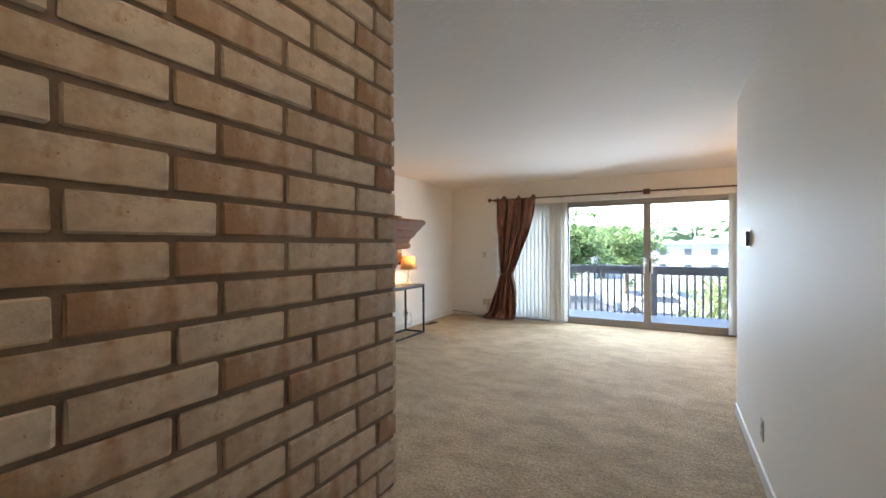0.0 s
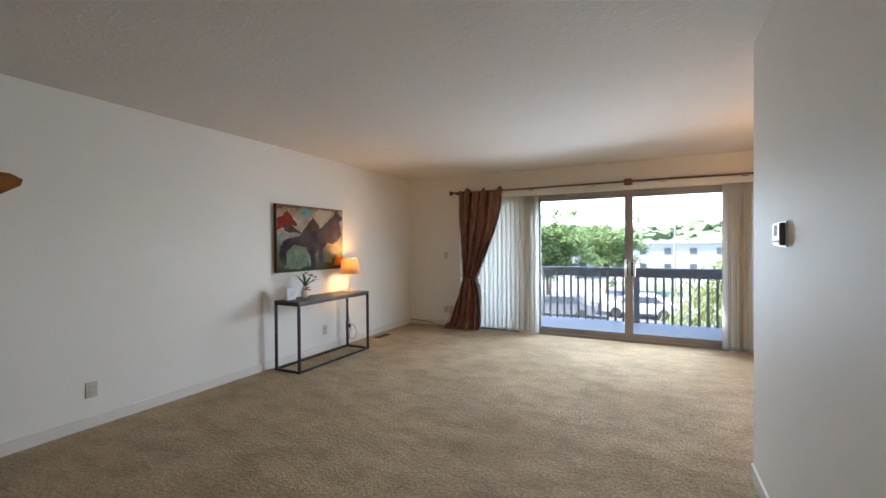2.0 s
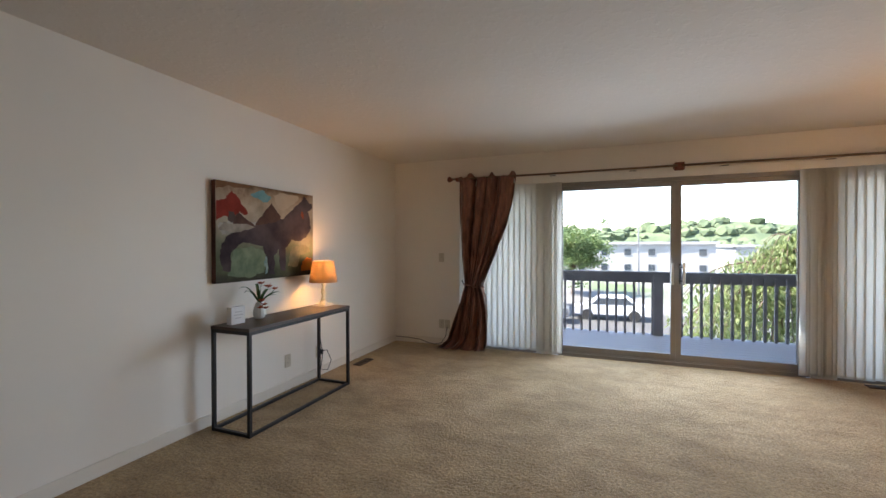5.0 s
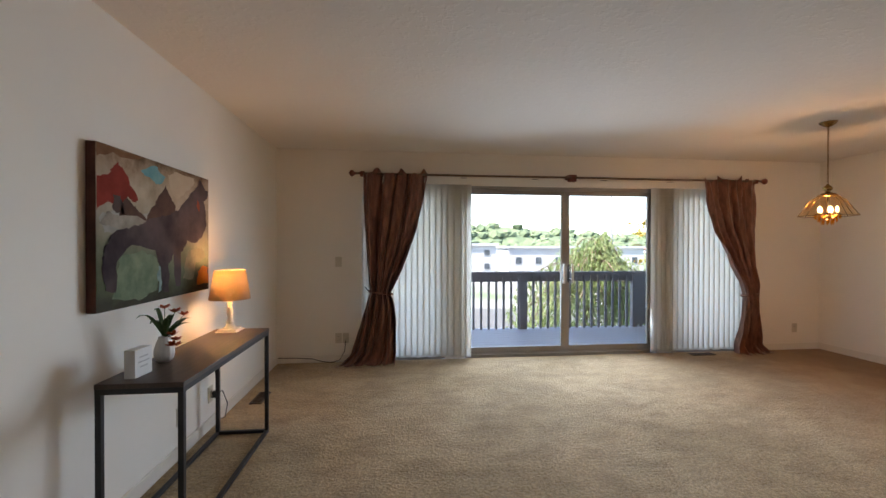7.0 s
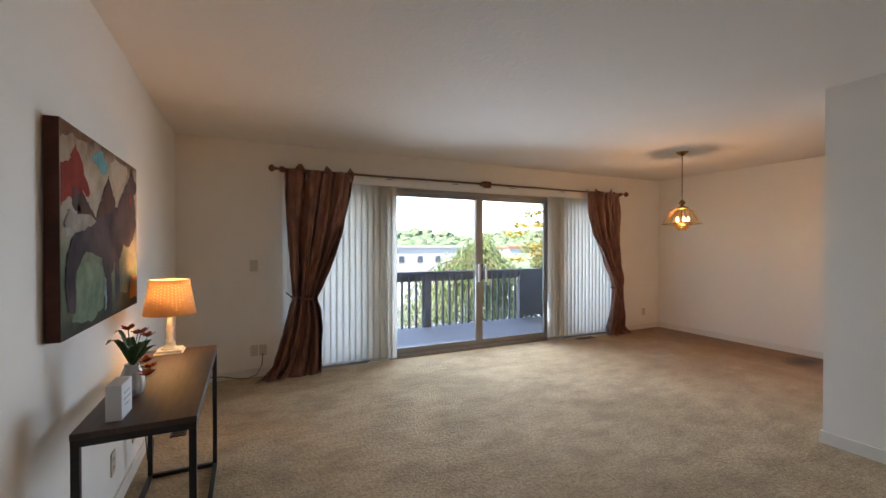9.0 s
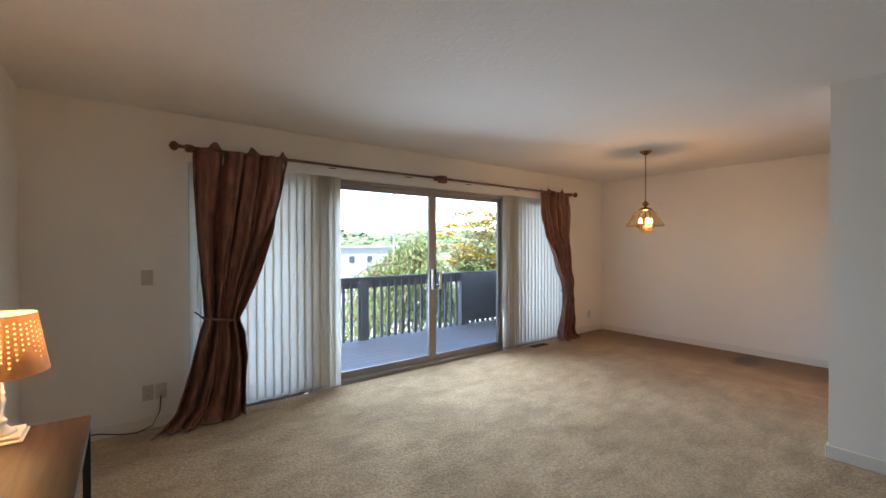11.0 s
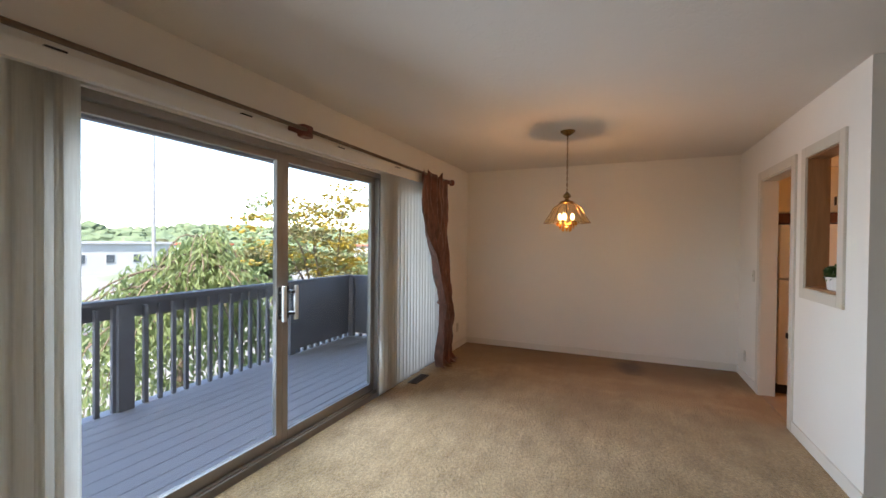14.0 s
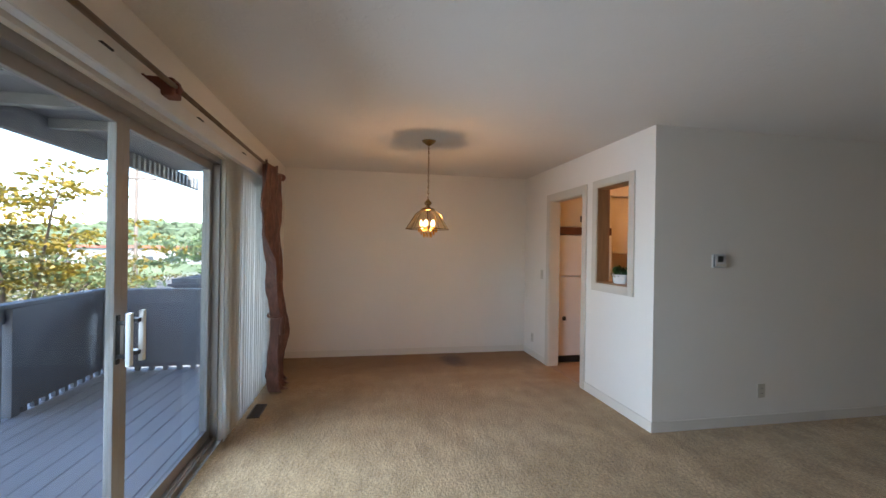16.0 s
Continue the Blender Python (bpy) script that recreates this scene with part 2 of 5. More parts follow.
DARK = plain("dark_slot", (0.015, 0.013, 0.012), (0.025, 0.022, 0.02), 4, 0.6)
RUBBER = plain("brown_cord", (0.05, 0.032, 0.02), (0.08, 0.05, 0.032), 6, 0.5)


def glass_material(name, tint=(0.97, 0.985, 0.985), ior=1.45, scale=1.0):
    m = bpy.data.materials.new(name)
    m.use_nodes = True
    nt = m.node_tree
    nt.nodes.remove(nt.nodes["Principled BSDF"])
    out = nt.nodes["Material Output"]
    tr = nt.nodes.new("ShaderNodeBsdfTransparent")
    tr.inputs["Color"].default_value = (*tint, 1)
    gl = nt.nodes.new("ShaderNodeBsdfGlossy")
    gl.inputs["Roughness"].default_value = 0.01
    lw = nt.nodes.new("ShaderNodeLayerWeight")
    lw.inputs["Blend"].default_value = 0.5
    pw = nt.nodes.new("ShaderNodeMath")
    pw.operation = "POWER"
    pw.inputs[1].default_value = 5.0
    nt.links.new(lw.outputs["Facing"], pw.inputs[0])
    fr = nt.nodes.new("ShaderNodeMath")
    fr.operation = "MULTIPLY_ADD"
    fr.inputs[1].default_value, fr.inputs[2].default_value = 0.5, (ior - 1) ** 2 / (ior + 1) ** 2 * 0.5
    nt.links.new(pw.outputs[0], fr.inputs[0])
    mx = nt.nodes.new("ShaderNodeMixShader")
    nt.links.new(fr.outputs[0], mx.inputs[0])
    nt.links.new(tr.outputs[0], mx.inputs[1])
    nt.links.new(gl.outputs[0], mx.inputs[2])
    nt.links.new(mx.outputs[0], out.inputs["Surface"])
    return m


GLASS = glass_material("clear_glass", (0.85, 0.87, 0.88))
AMBER = glass_material("amber_glass", (0.97, 0.87, 0.70), 1.5)


def cloth(name, low, high, through, stretch, scale, rough=0.7, sheen=0.0, relief=0.3):
    """Cloth that lets a share of the light through."""
    m, nt, b = material(name, rough)
    c = ramp(nt, noise_node(nt, scale, 5, 0.6, stretch), (0.3, low), (0.7, high))
    nt.links.new(c, b.inputs["Base Color"])
    b.inputs["Sheen Weight"].default_value = sheen
    bump(nt, b, noise_node(nt, scale * 5, 4, 0.65, stretch), relief, 0.003)
    if through > 0:
        tl = nt.nodes.new("ShaderNodeBsdfTranslucent")
        nt.links.new(c, tl.inputs["Color"])
        mx = nt.nodes.new("ShaderNodeMixShader")
        mx.inputs[0].default_value = through
        nt.links.new(b.outputs[0], mx.inputs[1])
        nt.links.new(tl.outputs[0], mx.inputs[2])
        nt.links.new(mx.outputs[0], nt.nodes["Material Output"].inputs["Surface"])
    return m


BLIND = cloth("blind_fabric", (0.80, 0.77, 0.70), (0.88, 0.86, 0.80), 0.48, (30, 30, 1), 6, 0.6, relief=0.05)
SATIN = cloth("crinkled_satin", (0.10, 0.037, 0.024), (0.30, 0.125, 0.080), 0.04, (3.6, 3.6, 1.0), 6.0, 0.38, 0.08, 0.7)
SHADE = cloth("lamp_shade_paper", (0.62, 0.42, 0.24), (0.68, 0.47, 0.28), 0.16, None, 30, 0.8)


def glow(name, colour, strength):
    m, nt, b = material(name, 0.4)
    b.inputs["Base Color"].default_value = (*colour, 1)
    b.inputs["Emission Color"].default_value = (*colour, 1)
    b.inputs["Emission Strength"].default_value = strength
    return m


BULB = glow("bulb_glow", (1.0, 0.62, 0.28), 0.8)

# ---- structure ----
def setting(name, bm, mat, label):
    return tagged(finish(name, bm, mat), label, name.split("_")[0], kind="structure")


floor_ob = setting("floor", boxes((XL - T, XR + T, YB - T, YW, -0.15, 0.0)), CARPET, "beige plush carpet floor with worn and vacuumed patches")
ceiling_ob = setting("ceiling", boxes((XL - T, XR + 1.2, YB - T, YW + 0.15, CEIL, CEIL + 0.2)), CEILING, "white textured plaster ceiling")
setting("wall_west", boxes((XL - T, XL, YB - T, YW + 0.15, 0, CEIL)), WALL, "cream painted plain wall")
setting("wall_east", boxes((XR, XR + T, YP - T, YW + 0.15, 0, CEIL)), WALL, "cream painted plain dining wall")
OX0, OX1, OZ = -2.74, 2.14, 2.06    # the window opening
PA, PB = (-1.775, -1.55), (0.90, 1.105)    # piers beside the sliding pair
setting("wall_north", boxes((XL, OX0, YW, YW + 0.15, 0, CEIL), (OX1, XR, YW, YW + 0.15, 0, CEIL), (*PA, YW + 0.002, YW + 0.15, 0, OZ), (*PB, YW + 0.002, YW + 0.15, 0, OZ), (OX0, OX1, YW, YW + 0.15, OZ, CEIL)), WALL, "cream wall round a wide sliding glass door")
setting("wall_hall", boxes((XH, XH + T, YB - T, YP - T, 0, CEIL)), WALL, "cream painted hall wall with a thermostat")
setting("wall_south", boxes((XL, XH, YB - T, YB, 0, CEIL)), WALL, "cream plain wall that closes the hall")
# the partition, with a doorway and a pass-through
DX0, DX1, DZ = 1.60, 2.38, 2.04
PX0, PX1, PZ0, PZ1 = 0.83, 1.33, 1.12, 2.05
Y0, Y1 = YP - T, YP
setting("wall_partition", boxes((XH, PX0, Y0, Y1, 0, CEIL), (PX0, PX1, Y0, Y1, 0, PZ0), (PX0, PX1, Y0, Y1, PZ1, CEIL), (PX1, DX0, Y0, Y1, 0, CEIL),
                                (DX0, DX1, Y0, Y1, DZ, CEIL), (DX1, XR, Y0, Y1, 0, CEIL)), WALL, "cream partition wall with a doorway and a pass-through")


def casing(x0, x1, z0, z1, w, sill):
    rows = [(x0 - w, x0, Y1, Y1 + 0.016, z0 - (w if sill else 0), z1 + w), (x1, x1 + w, Y1, Y1 + 0.016, z0 - (w if sill else 0), z1 + w), (x0, x1, Y1, Y1 + 0.016, z1, z1 + w)]
    if sill:
        rows.append((x0, x1, Y1, Y1 + 0.016, z0 - w, z0))
    front = boxes(*rows, bevel=0.003)
    rows = [(x0, x0 + 0.012, Y0 - 0.004, Y1 + 0.004, z0, z1 - 0.012), (x1 - 0.012, x1, Y0 - 0.004, Y1 + 0.004, z0, z1 - 0.012), (x0, x1, Y0 - 0.004, Y1 + 0.004, z1 - 0.012, z1)]
    if sill:
        rows.append((x0 + 0.012, x1 - 0.012, Y0 - 0.03, Y1 + 0.004, z0, z0 + 0.014))
    return front, boxes(*rows, bevel=0.003)


# pass-through lining in brown, darker than its casing
BROWN_LINING = plain("brown_jamb", (0.24, 0.13, 0.06), (0.34, 0.19, 0.09), 3, 0.45, stretch=(8, 8, 1))
for name, opening, w, sill, mat, label in (("trim_doorway", (DX0, DX1, 0, DZ), 0.078, False, TRIM, "cream painted casing round the kitchen doorway"),
                                           ("trim_pass_through", (PX0, PX1, PZ0, PZ1), 0.075, True, BROWN_LINING, "cream painted casing round the pass-through, with a darker brown lining")):
    front, inner = casing(*opening, w, sill)
    part("lining", inner, mat, setting(name, front, TRIM, label))


def skirting(name, runs):
    bm = bmesh.new()
    for x0, x1, y0, y1 in runs:
        box(bm, x0, x1, y0, y1, 0.0, 0.085, bevel=0.004)
    return setting(name, bm, SKIRT, "low painted baseboard along the wall")


B = 0.013
skirting("baseboard", [(XL, XL + B, YF, YW - B), (XL, OX0 - 0.02, YW - B, YW), (OX1 + 0.02, XR - B, YW - B, YW), (XR - B, XR, YP + B, YW), (DX1 + 0.08, XR, YP, YP + B),
                       (XH - B, DX0 - 0.08, YP, YP + B), (XH - B, XH, YB, YP)])

# ---- sliding glass door ----
GY = YW + 0.095


def sash(name, x0, x1, y, parent, w=0.052, z0=0.035, z1=2.02):
    f = part("sash_frame", boxes((x0, x0 + w, y - 0.018, y + 0.018, z0, z1), (x1 - w, x1, y - 0.018, y + 0.018, z0, z1), (x0 + w, x1 - w, y - 0.018, y + 0.018, z0, z0 + w + 0.02), (x0 + w, x1 - w, y - 0.018, y + 0.018, z1 - w, z1), bevel=0.003), ALU, parent)
    bm = bmesh.new()
    box(bm, x0 + w, x1 - w, y - 0.003, y + 0.003, z0 + w + 0.02, z1 - w)
    pane = part("pane", bm, GLASS, f)
    pane.visible_shadow = False
    return f


door_1 = tagged(new("door_1"), "wide grey aluminium sliding glass door, closed", "door", kind="structure")
spans = ((OX0, PA[0]), (PA[1], PB[0]), (PB[1], OX1))
rows = []
for x0, x1 in spans:
    rows += [(x0, x0 + 0.03, YW + 0.03, YW + 0.146, 0, OZ), (x1 - 0.03, x1, YW + 0.03, YW + 0.146, 0, OZ), (x0 + 0.03, x1 - 0.03, YW + 0.03, YW + 0.146, 2.02, OZ), (x0 + 0.03, x1 - 0.03, YW + 0.03, YW + 0.146, -0.02, 0.03)]
rows.append((PA[1] + 0.03, PB[0] - 0.03, YW + 0.045, YW + 0.055, 0.03, 0.042))
part("door_frame", boxes(*rows, bevel=0.002), ALU, door_1)
MX = -0.265
sash("a", PA[1] + 0.03, MX, GY, door_1)
sash("b", MX, PB[0] - 0.03, GY, door_1)
sash("c", OX0 + 0.03, PA[0] - 0.03, GY + 0.02, door_1)
sash("d", PB[1] + 0.03, OX1 - 0.03, GY + 0.02, door_1)
HANDLE = plain("handle_white", (0.72, 0.72, 0.68), (0.80, 0.80, 0.76), 5, 0.3, relief=0.02)
for hx in (MX - 0.028, MX + 0.04):
    side = -0.012 if hx < MX else 0.03
    h = part("door_handle", boxes((hx + side - 0.013, hx + side + 0.013, GY - 0.085, GY - 0.062, 0.88, 1.12), bevel=0.006), HANDLE, door_1, "white grip of the sliding door")
    part("bracket", boxes((hx - 0.010, hx + side + 0.008, GY - 0.075, GY - 0.016, 1.065, 1.085), (hx - 0.010, hx + side + 0.008, GY - 0.075, GY - 0.016, 0.915, 0.935), (hx - 0.012, hx + 0.012, GY - 0.026, GY - 0.016, 0.89, 1.11), bevel=0.003), BLACK_METAL, h)

# ---- vertical blinds ----


def blind_slat(parent, x, y, turn, z0=0.035, z1=2.06, w=0.089):
    """One slightly curved fabric slat, hung from its middle."""
    bm = bmesh.new()
    n = 6
    rows = []
    for z in (z0, z0 + 0.03, (z0 + z1) / 2, z1):
        rows.append([bm.verts.new((w * (k / n - 0.5), 0.006 * (1 - (2 * k / n - 1) ** 2), z)) for k in range(n + 1)])
    for a, b in zip(rows, rows[1:]):
        for k in range(n):
            bm.faces.new((a[k], a[k + 1], b[k + 1], b[k]))
    bmesh.ops.solidify(bm, geom=bm.faces[:], thickness=0.0007)
    ob = part("slat", bm, BLIND, parent, smooth=True)
    ob.matrix_basis = pose(x, y, 0, 0, 0, turn)
    return ob


BY = 7.325
rng = random.Random(4)
for side, label, x0, x1, stack0, stack1 in (("west", "cream vertical blinds half drawn beside the glass door", -2.70, -1.69, -1.66, -1.475), ("east", "cream vertical blinds half drawn behind the brown curtain", 1.035, 2.10, 0.80, 1.07)):
    vb = thing("vertical_blind", ((x0 + x1) / 2, BY, 0), label, "blinds", "vertical blinds")
    ox = (x0 + x1) / 2
    x = x0
    while x <= x1:
        blind_slat(vb, x - ox, rng.uniform(-0.004, 0.004), rng.uniform(5, 9) if side == "west" else -rng.uniform(3, 7), z0=0.04 + rng.uniform(-0.006, 0.006))
        x += 0.070
    x = stack0 + 0.03
    while x <= stack1 - 0.02:
        blind_slat(vb, x - ox, 0.010 - 0.003 * (len(vb.children) % 3), rng.uniform(-6, 6), z0=0.03 + rng.uniform(-0.006, 0.006))
        x += 0.058
headrail = thing("blind_headrail", (MX, BY, 2.075), "white headrail of the vertical blinds under the curtain rod", "headrail")
part("rail", boxes((OX0 - 0.03 - MX, OX1 + 0.03 - MX, -0.02, 0.022, -0.012, 0.028), bevel=0.003), WHITE, headrail)
part("valance", boxes((OX0 - 0.03 - MX, OX1 + 0.03 - MX, -0.042, -0.036, -0.02, 0.055), bevel=0.002), WHITE, headrail)
for k in range(6):
    part("clip", boxes((-2.2 + 0.86 * k, -2.13 + 0.86 * k, -0.048, 0.0, 0.055, 0.062), bevel=0.001), BLACK_METAL, headrail)
wand = thing("blind_wand", (-2.69, BY - 0.03, 0.9), "clear plastic wand hanging beside the blinds", "wand")
part("rod", tube([(0, 0, 1.1), (0.005, 0, 0.6), (0.0, 0, 0)], 0.006), WHITE, wand)

# ---- curtain rod and curtains ----
RY, RZ = 7.235, 2.155
REDWOOD = plain("red_brown_wood", (0.13, 0.036, 0.022), (0.20, 0.06, 0.038), 12, 0.5)
rod = thing("curtain_rod", (MX, RY, RZ), "brown metal curtain rod over the sliding door", "curtain rod")
for x0, x1 in ((-2.80, MX), (MX, 2.19)):
    bm = tube([(x0 - MX, 0, 0), ((x0 + x1) / 2 - MX, 0, -0.004), (x1 - MX, 0, 0)], 0.0125, 12)
    part("pole", bm, BRONZE, rod, smooth=True)
for x, s in ((-2.80, -1), (2.19, 1)):
    prof = [(0.012, 0.0), (0.018, 0.006), (0.012, 0.014), (0.028, 0.026), (0.038, 0.045), (0.030, 0.064), (0.008, 0.078)]
    bm = lathe(prof, 20)
    bmesh.ops.transform(bm, matrix=Matrix.Rotation(s * math.pi / 2, 4, "Y"), verts=bm.verts)
    bmesh.ops.translate(bm, vec=(x - MX, 0, 0), verts=bm.verts)
    part("finial", bm, REDWOOD, rod, smooth=True)
for x in (-2.74, MX, 2.12):
    bm = boxes((x - MX - 0.016, x - MX + 0.016, -0.016, YW - RY, -0.03, -0.012), (x - MX - 0.022, x - MX + 0.022, YW - RY - 0.012, YW - RY, -0.05, 0.05), bevel=0.004)
    if x == MX:
        box(bm, -0.048, 0.048, -0.004, YW - RY - 0.005, -0.046, 0.036, bevel=0.012)
    bm2 = tube([(x - MX - 0.02, 0, 0), (x - MX + 0.02, 0, 0)], 0.019, 12, bm)
    part("bracket", bm2, REDWOOD, rod)


def curtain(name, sgn, cx, edges, label):
    """edges: rows of (z, outer x, inner x) from the top down, outer towards the wall's corner."""
    c = thing(name, (cx, RY, 0), label, "curtain", "brown curtains")
    nu, nv = 110, 70
    zs = [e[0] for e in edges]
    bm = bmesh.new()
    grid = []
    lo, hi = zs[-1], zs[0]
    for j in range(nv + 1):
        z = hi + (lo - hi) * j / nv
        xo = float(np.interp(-z, [-e[0] for e in edges], [e[1] for e in edges]))
        xi = float(np.interp(-z, [-e[0] for e in edges], [e[2] for e in edges]))
        width = abs(xi - xo)
        amp = min(0.070, 0.024 + 0.016 / max(width, 0.2))
        row = []
        for i in range(nu + 1):
            u = i / nu
            wob = noise.noise(Vector((u * 5.0, z * 0.9, cx))) * 0.35
            ph = 2 * math.pi * (4.7 * u + 1.3 * wob)
            fold = (0.65 + 0.6 * noise.noise(Vector((u * 3.1, z * 0.7, 7 + cx)))) * math.sin(ph) + 0.35 * math.sin(2.3 * ph + 1.3)
            y = amp * fold + 0.030 * noise.noise(Vector((u * 9, z * 3.5, 3 + cx))) + 0.008 * noise.noise(Vector((u * 30, z * 14, 5)))
            x = xo + (xi - xo) * (u + 0.012 * math.cos(ph)) + 0.006 * noise.noise(Vector((u * 20, z * 9, 8 + cx)))
            zz = z
            if j == 0:
                zz = hi + 0.010 + 0.060 * max(0.0, math.sin(ph * 0.62 + cx)) ** 6
            bulge = 0.05 * math.sin(math.pi * u) * max(0.0, 1 - abs(z - 0.55) / 0.5)
            y -= bulge
            if z < 0.10:
                y -= (0.10 - z) * 0.9 * (0.6 + 0.5 * noise.noise(Vector((u * 6, 1, cx))))
                zz = max(zz, 0.012 + 0.02 * abs(noise.noise(Vector((u * 14, z * 20, cx)))))
            row.append(bm.verts.new((x - cx, y, zz)))
        grid.append(row)
    for a, b in zip(grid, grid[1:]):
        for i in range(nu):
            bm.faces.new((a[i], a[i + 1], b[i + 1], b[i]))
    cl = part("drape", bm, SATIN, c, smooth=True)
    mod = cl.modifiers.new("thick", "SOLIDIFY")
    mod.thickness = 0.004
    # tie-back round the gathered cloth, with its cord to the wall
    zt = 0.81 if sgn < 0 else 0.74
    xo = float(np.interp(-zt, [-e[0] for e in edges], [e[1] for e in edges])) - cx
    xi = float(np.interp(-zt, [-e[0] for e in edges], [e[2] for e in edges])) - cx
    ring = [((xo + xi) / 2 + (abs(xi - xo) / 2 + 0.012) * math.cos(a), 0.075 * math.sin(a), zt + 0.02 * math.cos(a) * sgn) for a in np.linspace(0, 2 * math.pi, 25)]
    part("tie_back", tube(ring, 0.011, 8), SATIN, c, smooth=True)
    if sgn > 0:
        part("tassel", lathe([(0.006, 0.0), (0.016, -0.02), (0.012, -0.045), (0.024, -0.07), (0.028, -0.15), (0.024, -0.17)], 14, at=(xi - 0.01, -0.075, zt - 0.02)), SATIN, c, smooth=True)
    part("hook", tube([(xo, 0.0, zt), (xo + sgn * 0.05, 0.05, zt + 0.05), (xo + sgn * 0.07, YW - RY - 0.002, zt + 0.06)], 0.006, 8), BLACK_METAL, c)
    return c


curtain("curtain", -1, -2.4, [(2.152, -2.73, -1.985), (1.9, -2.72, -2.03), (1.5, -2.70, -2.12), (1.1, -2.67, -2.27), (0.81, -2.645, -2.41), (0.70, -2.685, -2.37), (0.5, -2.74, -2.345), (0.3, -2.80, -2.35), (0.12, -2.86, -2.35), (-0.02, -3.02, -2.36)],
        "brown crinkled satin curtain tied back and pooling on the carpet")
curtain("curtain", 1, 1.9, [(2.152, 2.15, 1.39), (1.9, 2.145, 1.45), (1.5, 2.14, 1.58), (1.15, 2.13, 1.76), (0.9, 2.125, 1.92), (0.72, 2.12, 1.965), (0.55, 2.125, 1.95), (0.3, 2.15, 1.92), (0.12, 2.22, 1.85), (-0.02, 2.37, 1.82)],
        "brown crinkled satin curtain tied back beside the dining wall")

# ---- console table ----
TX0, TX1, TY0, TY1, TZ = -3.61, -3.25, 4.405, 5.597, 0.748
table = thing("console_table", ((TX0 + TX1) / 2, (TY0 + TY1) / 2, 0), "narrow dark wooden console table with a black metal frame", "table")
cx, cy = (TX0 + TX1) / 2, (TY0 + TY1) / 2
hx, hy, L = (TX1 - TX0) / 2, (TY1 - TY0) / 2, 0.024
part("tabletop", boxes((-hx, hx, -hy, hy, TZ - 0.022, TZ), bevel=0.003), TABLE_WOOD, table, "dark wood grain tabletop")
part("apron", boxes((-hx + 0.002, hx - 0.002, -hy + 0.002, -hy + L, TZ - 0.046, TZ - 0.022), (-hx + 0.002, hx - 0.002, hy - L, hy - 0.002, TZ - 0.046, TZ - 0.022),
                    (-hx + 0.002, -hx + L, -hy + L, hy - L, TZ - 0.046, TZ - 0.022), (hx - L, hx - 0.002, -hy + L, hy - L, TZ - 0.046, TZ - 0.022)), BLACK_METAL, table)
for sx in (-1, 1):
    for sy in (-1, 1):
        x, y = sx * (hx - L / 2 - 0.002), sy * (hy - L / 2 - 0.002)
        part("leg", boxes((x - L / 2, x + L / 2, y - L / 2, y + L / 2, 0.0, TZ - 0.046), bevel=0.002), BLACK_METAL, table)
for s in (-1, 1):
    part("stretcher", boxes((-hx + L, hx - L, s * (hy - L / 2 - 0.002) - L / 2, s * (hy - L / 2 - 0.002) + L / 2, 0.002, L), bevel=0.002), BLACK_METAL, table)
    part("stretcher", boxes((s * (hx - L / 2 - 0.002) - L / 2, s * (hx - L / 2 - 0.002) + L / 2, -hy + L, hy - L, 0.002, L), bevel=0.002), BLACK_METAL, table)

# ---- table lamp ----
lamp = thing("table_lamp", (-3.485, 5.51, TZ), "white turned table lamp with a lit perforated shade", "lamp")
LAMP_BODY = plain("lamp_white", (0.74, 0.70, 0.62), (0.80, 0.76, 0.68), 12, 0.4, relief=0.05)
bm = boxes((-0.062, 0.062, -0.062, 0.062, 0.008, 0.020), (-0.070, 0.070, -0.070, 0.070, 0.0, 0.008), bevel=0.004)
lathe([(0.050, 0.018), (0.034, 0.030), (0.024, 0.045), (0.020, 0.055), (0.028, 0.062), (0.020, 0.070), (0.015, 0.085), (0.018, 0.11), (0.024, 0.135), (0.016, 0.150), (0.022, 0.158), (0.014, 0.166), (0.016, 0.195), (0.021, 0.205), (0.012, 0.212), (0.012, 0.26)], 24, bm=bm)
part("stem", bm, LAMP_BODY, lamp, smooth=True)
SN, SR = 120, 36


def pierced_shade():
    """A paper cone on a fine grid, pierced by hanging strings of small holes."""
    bm = bmesh.new()
    rows = [[bm.verts.new(((0.131 - 0.032 * j / SR) * math.cos(2 * math.pi * i / SN), (0.131 - 0.032 * j / SR) * math.sin(2 * math.pi * i / SN), 0.222 + 0.200 * j / SR)) for i in range(SN)] for j in range(SR + 1)]
    for j in range(SR):
        for i in range(SN):
            col, low = (i // 3) % 5, ((i // 15) % 2) * 2
            string = i % 3 == 1 and 6 + low + 4 * abs(col - 2) <= j <= 31 and j % 3 == col % 2
            if not string:
                bm.faces.new((rows[j][i], rows[j][(i + 1) % SN], rows[j + 1][(i + 1) % SN], rows[j + 1][i]))
    bmesh.ops.solidify(bm, geom=bm.faces[:], thickness=0.001)
    return bm


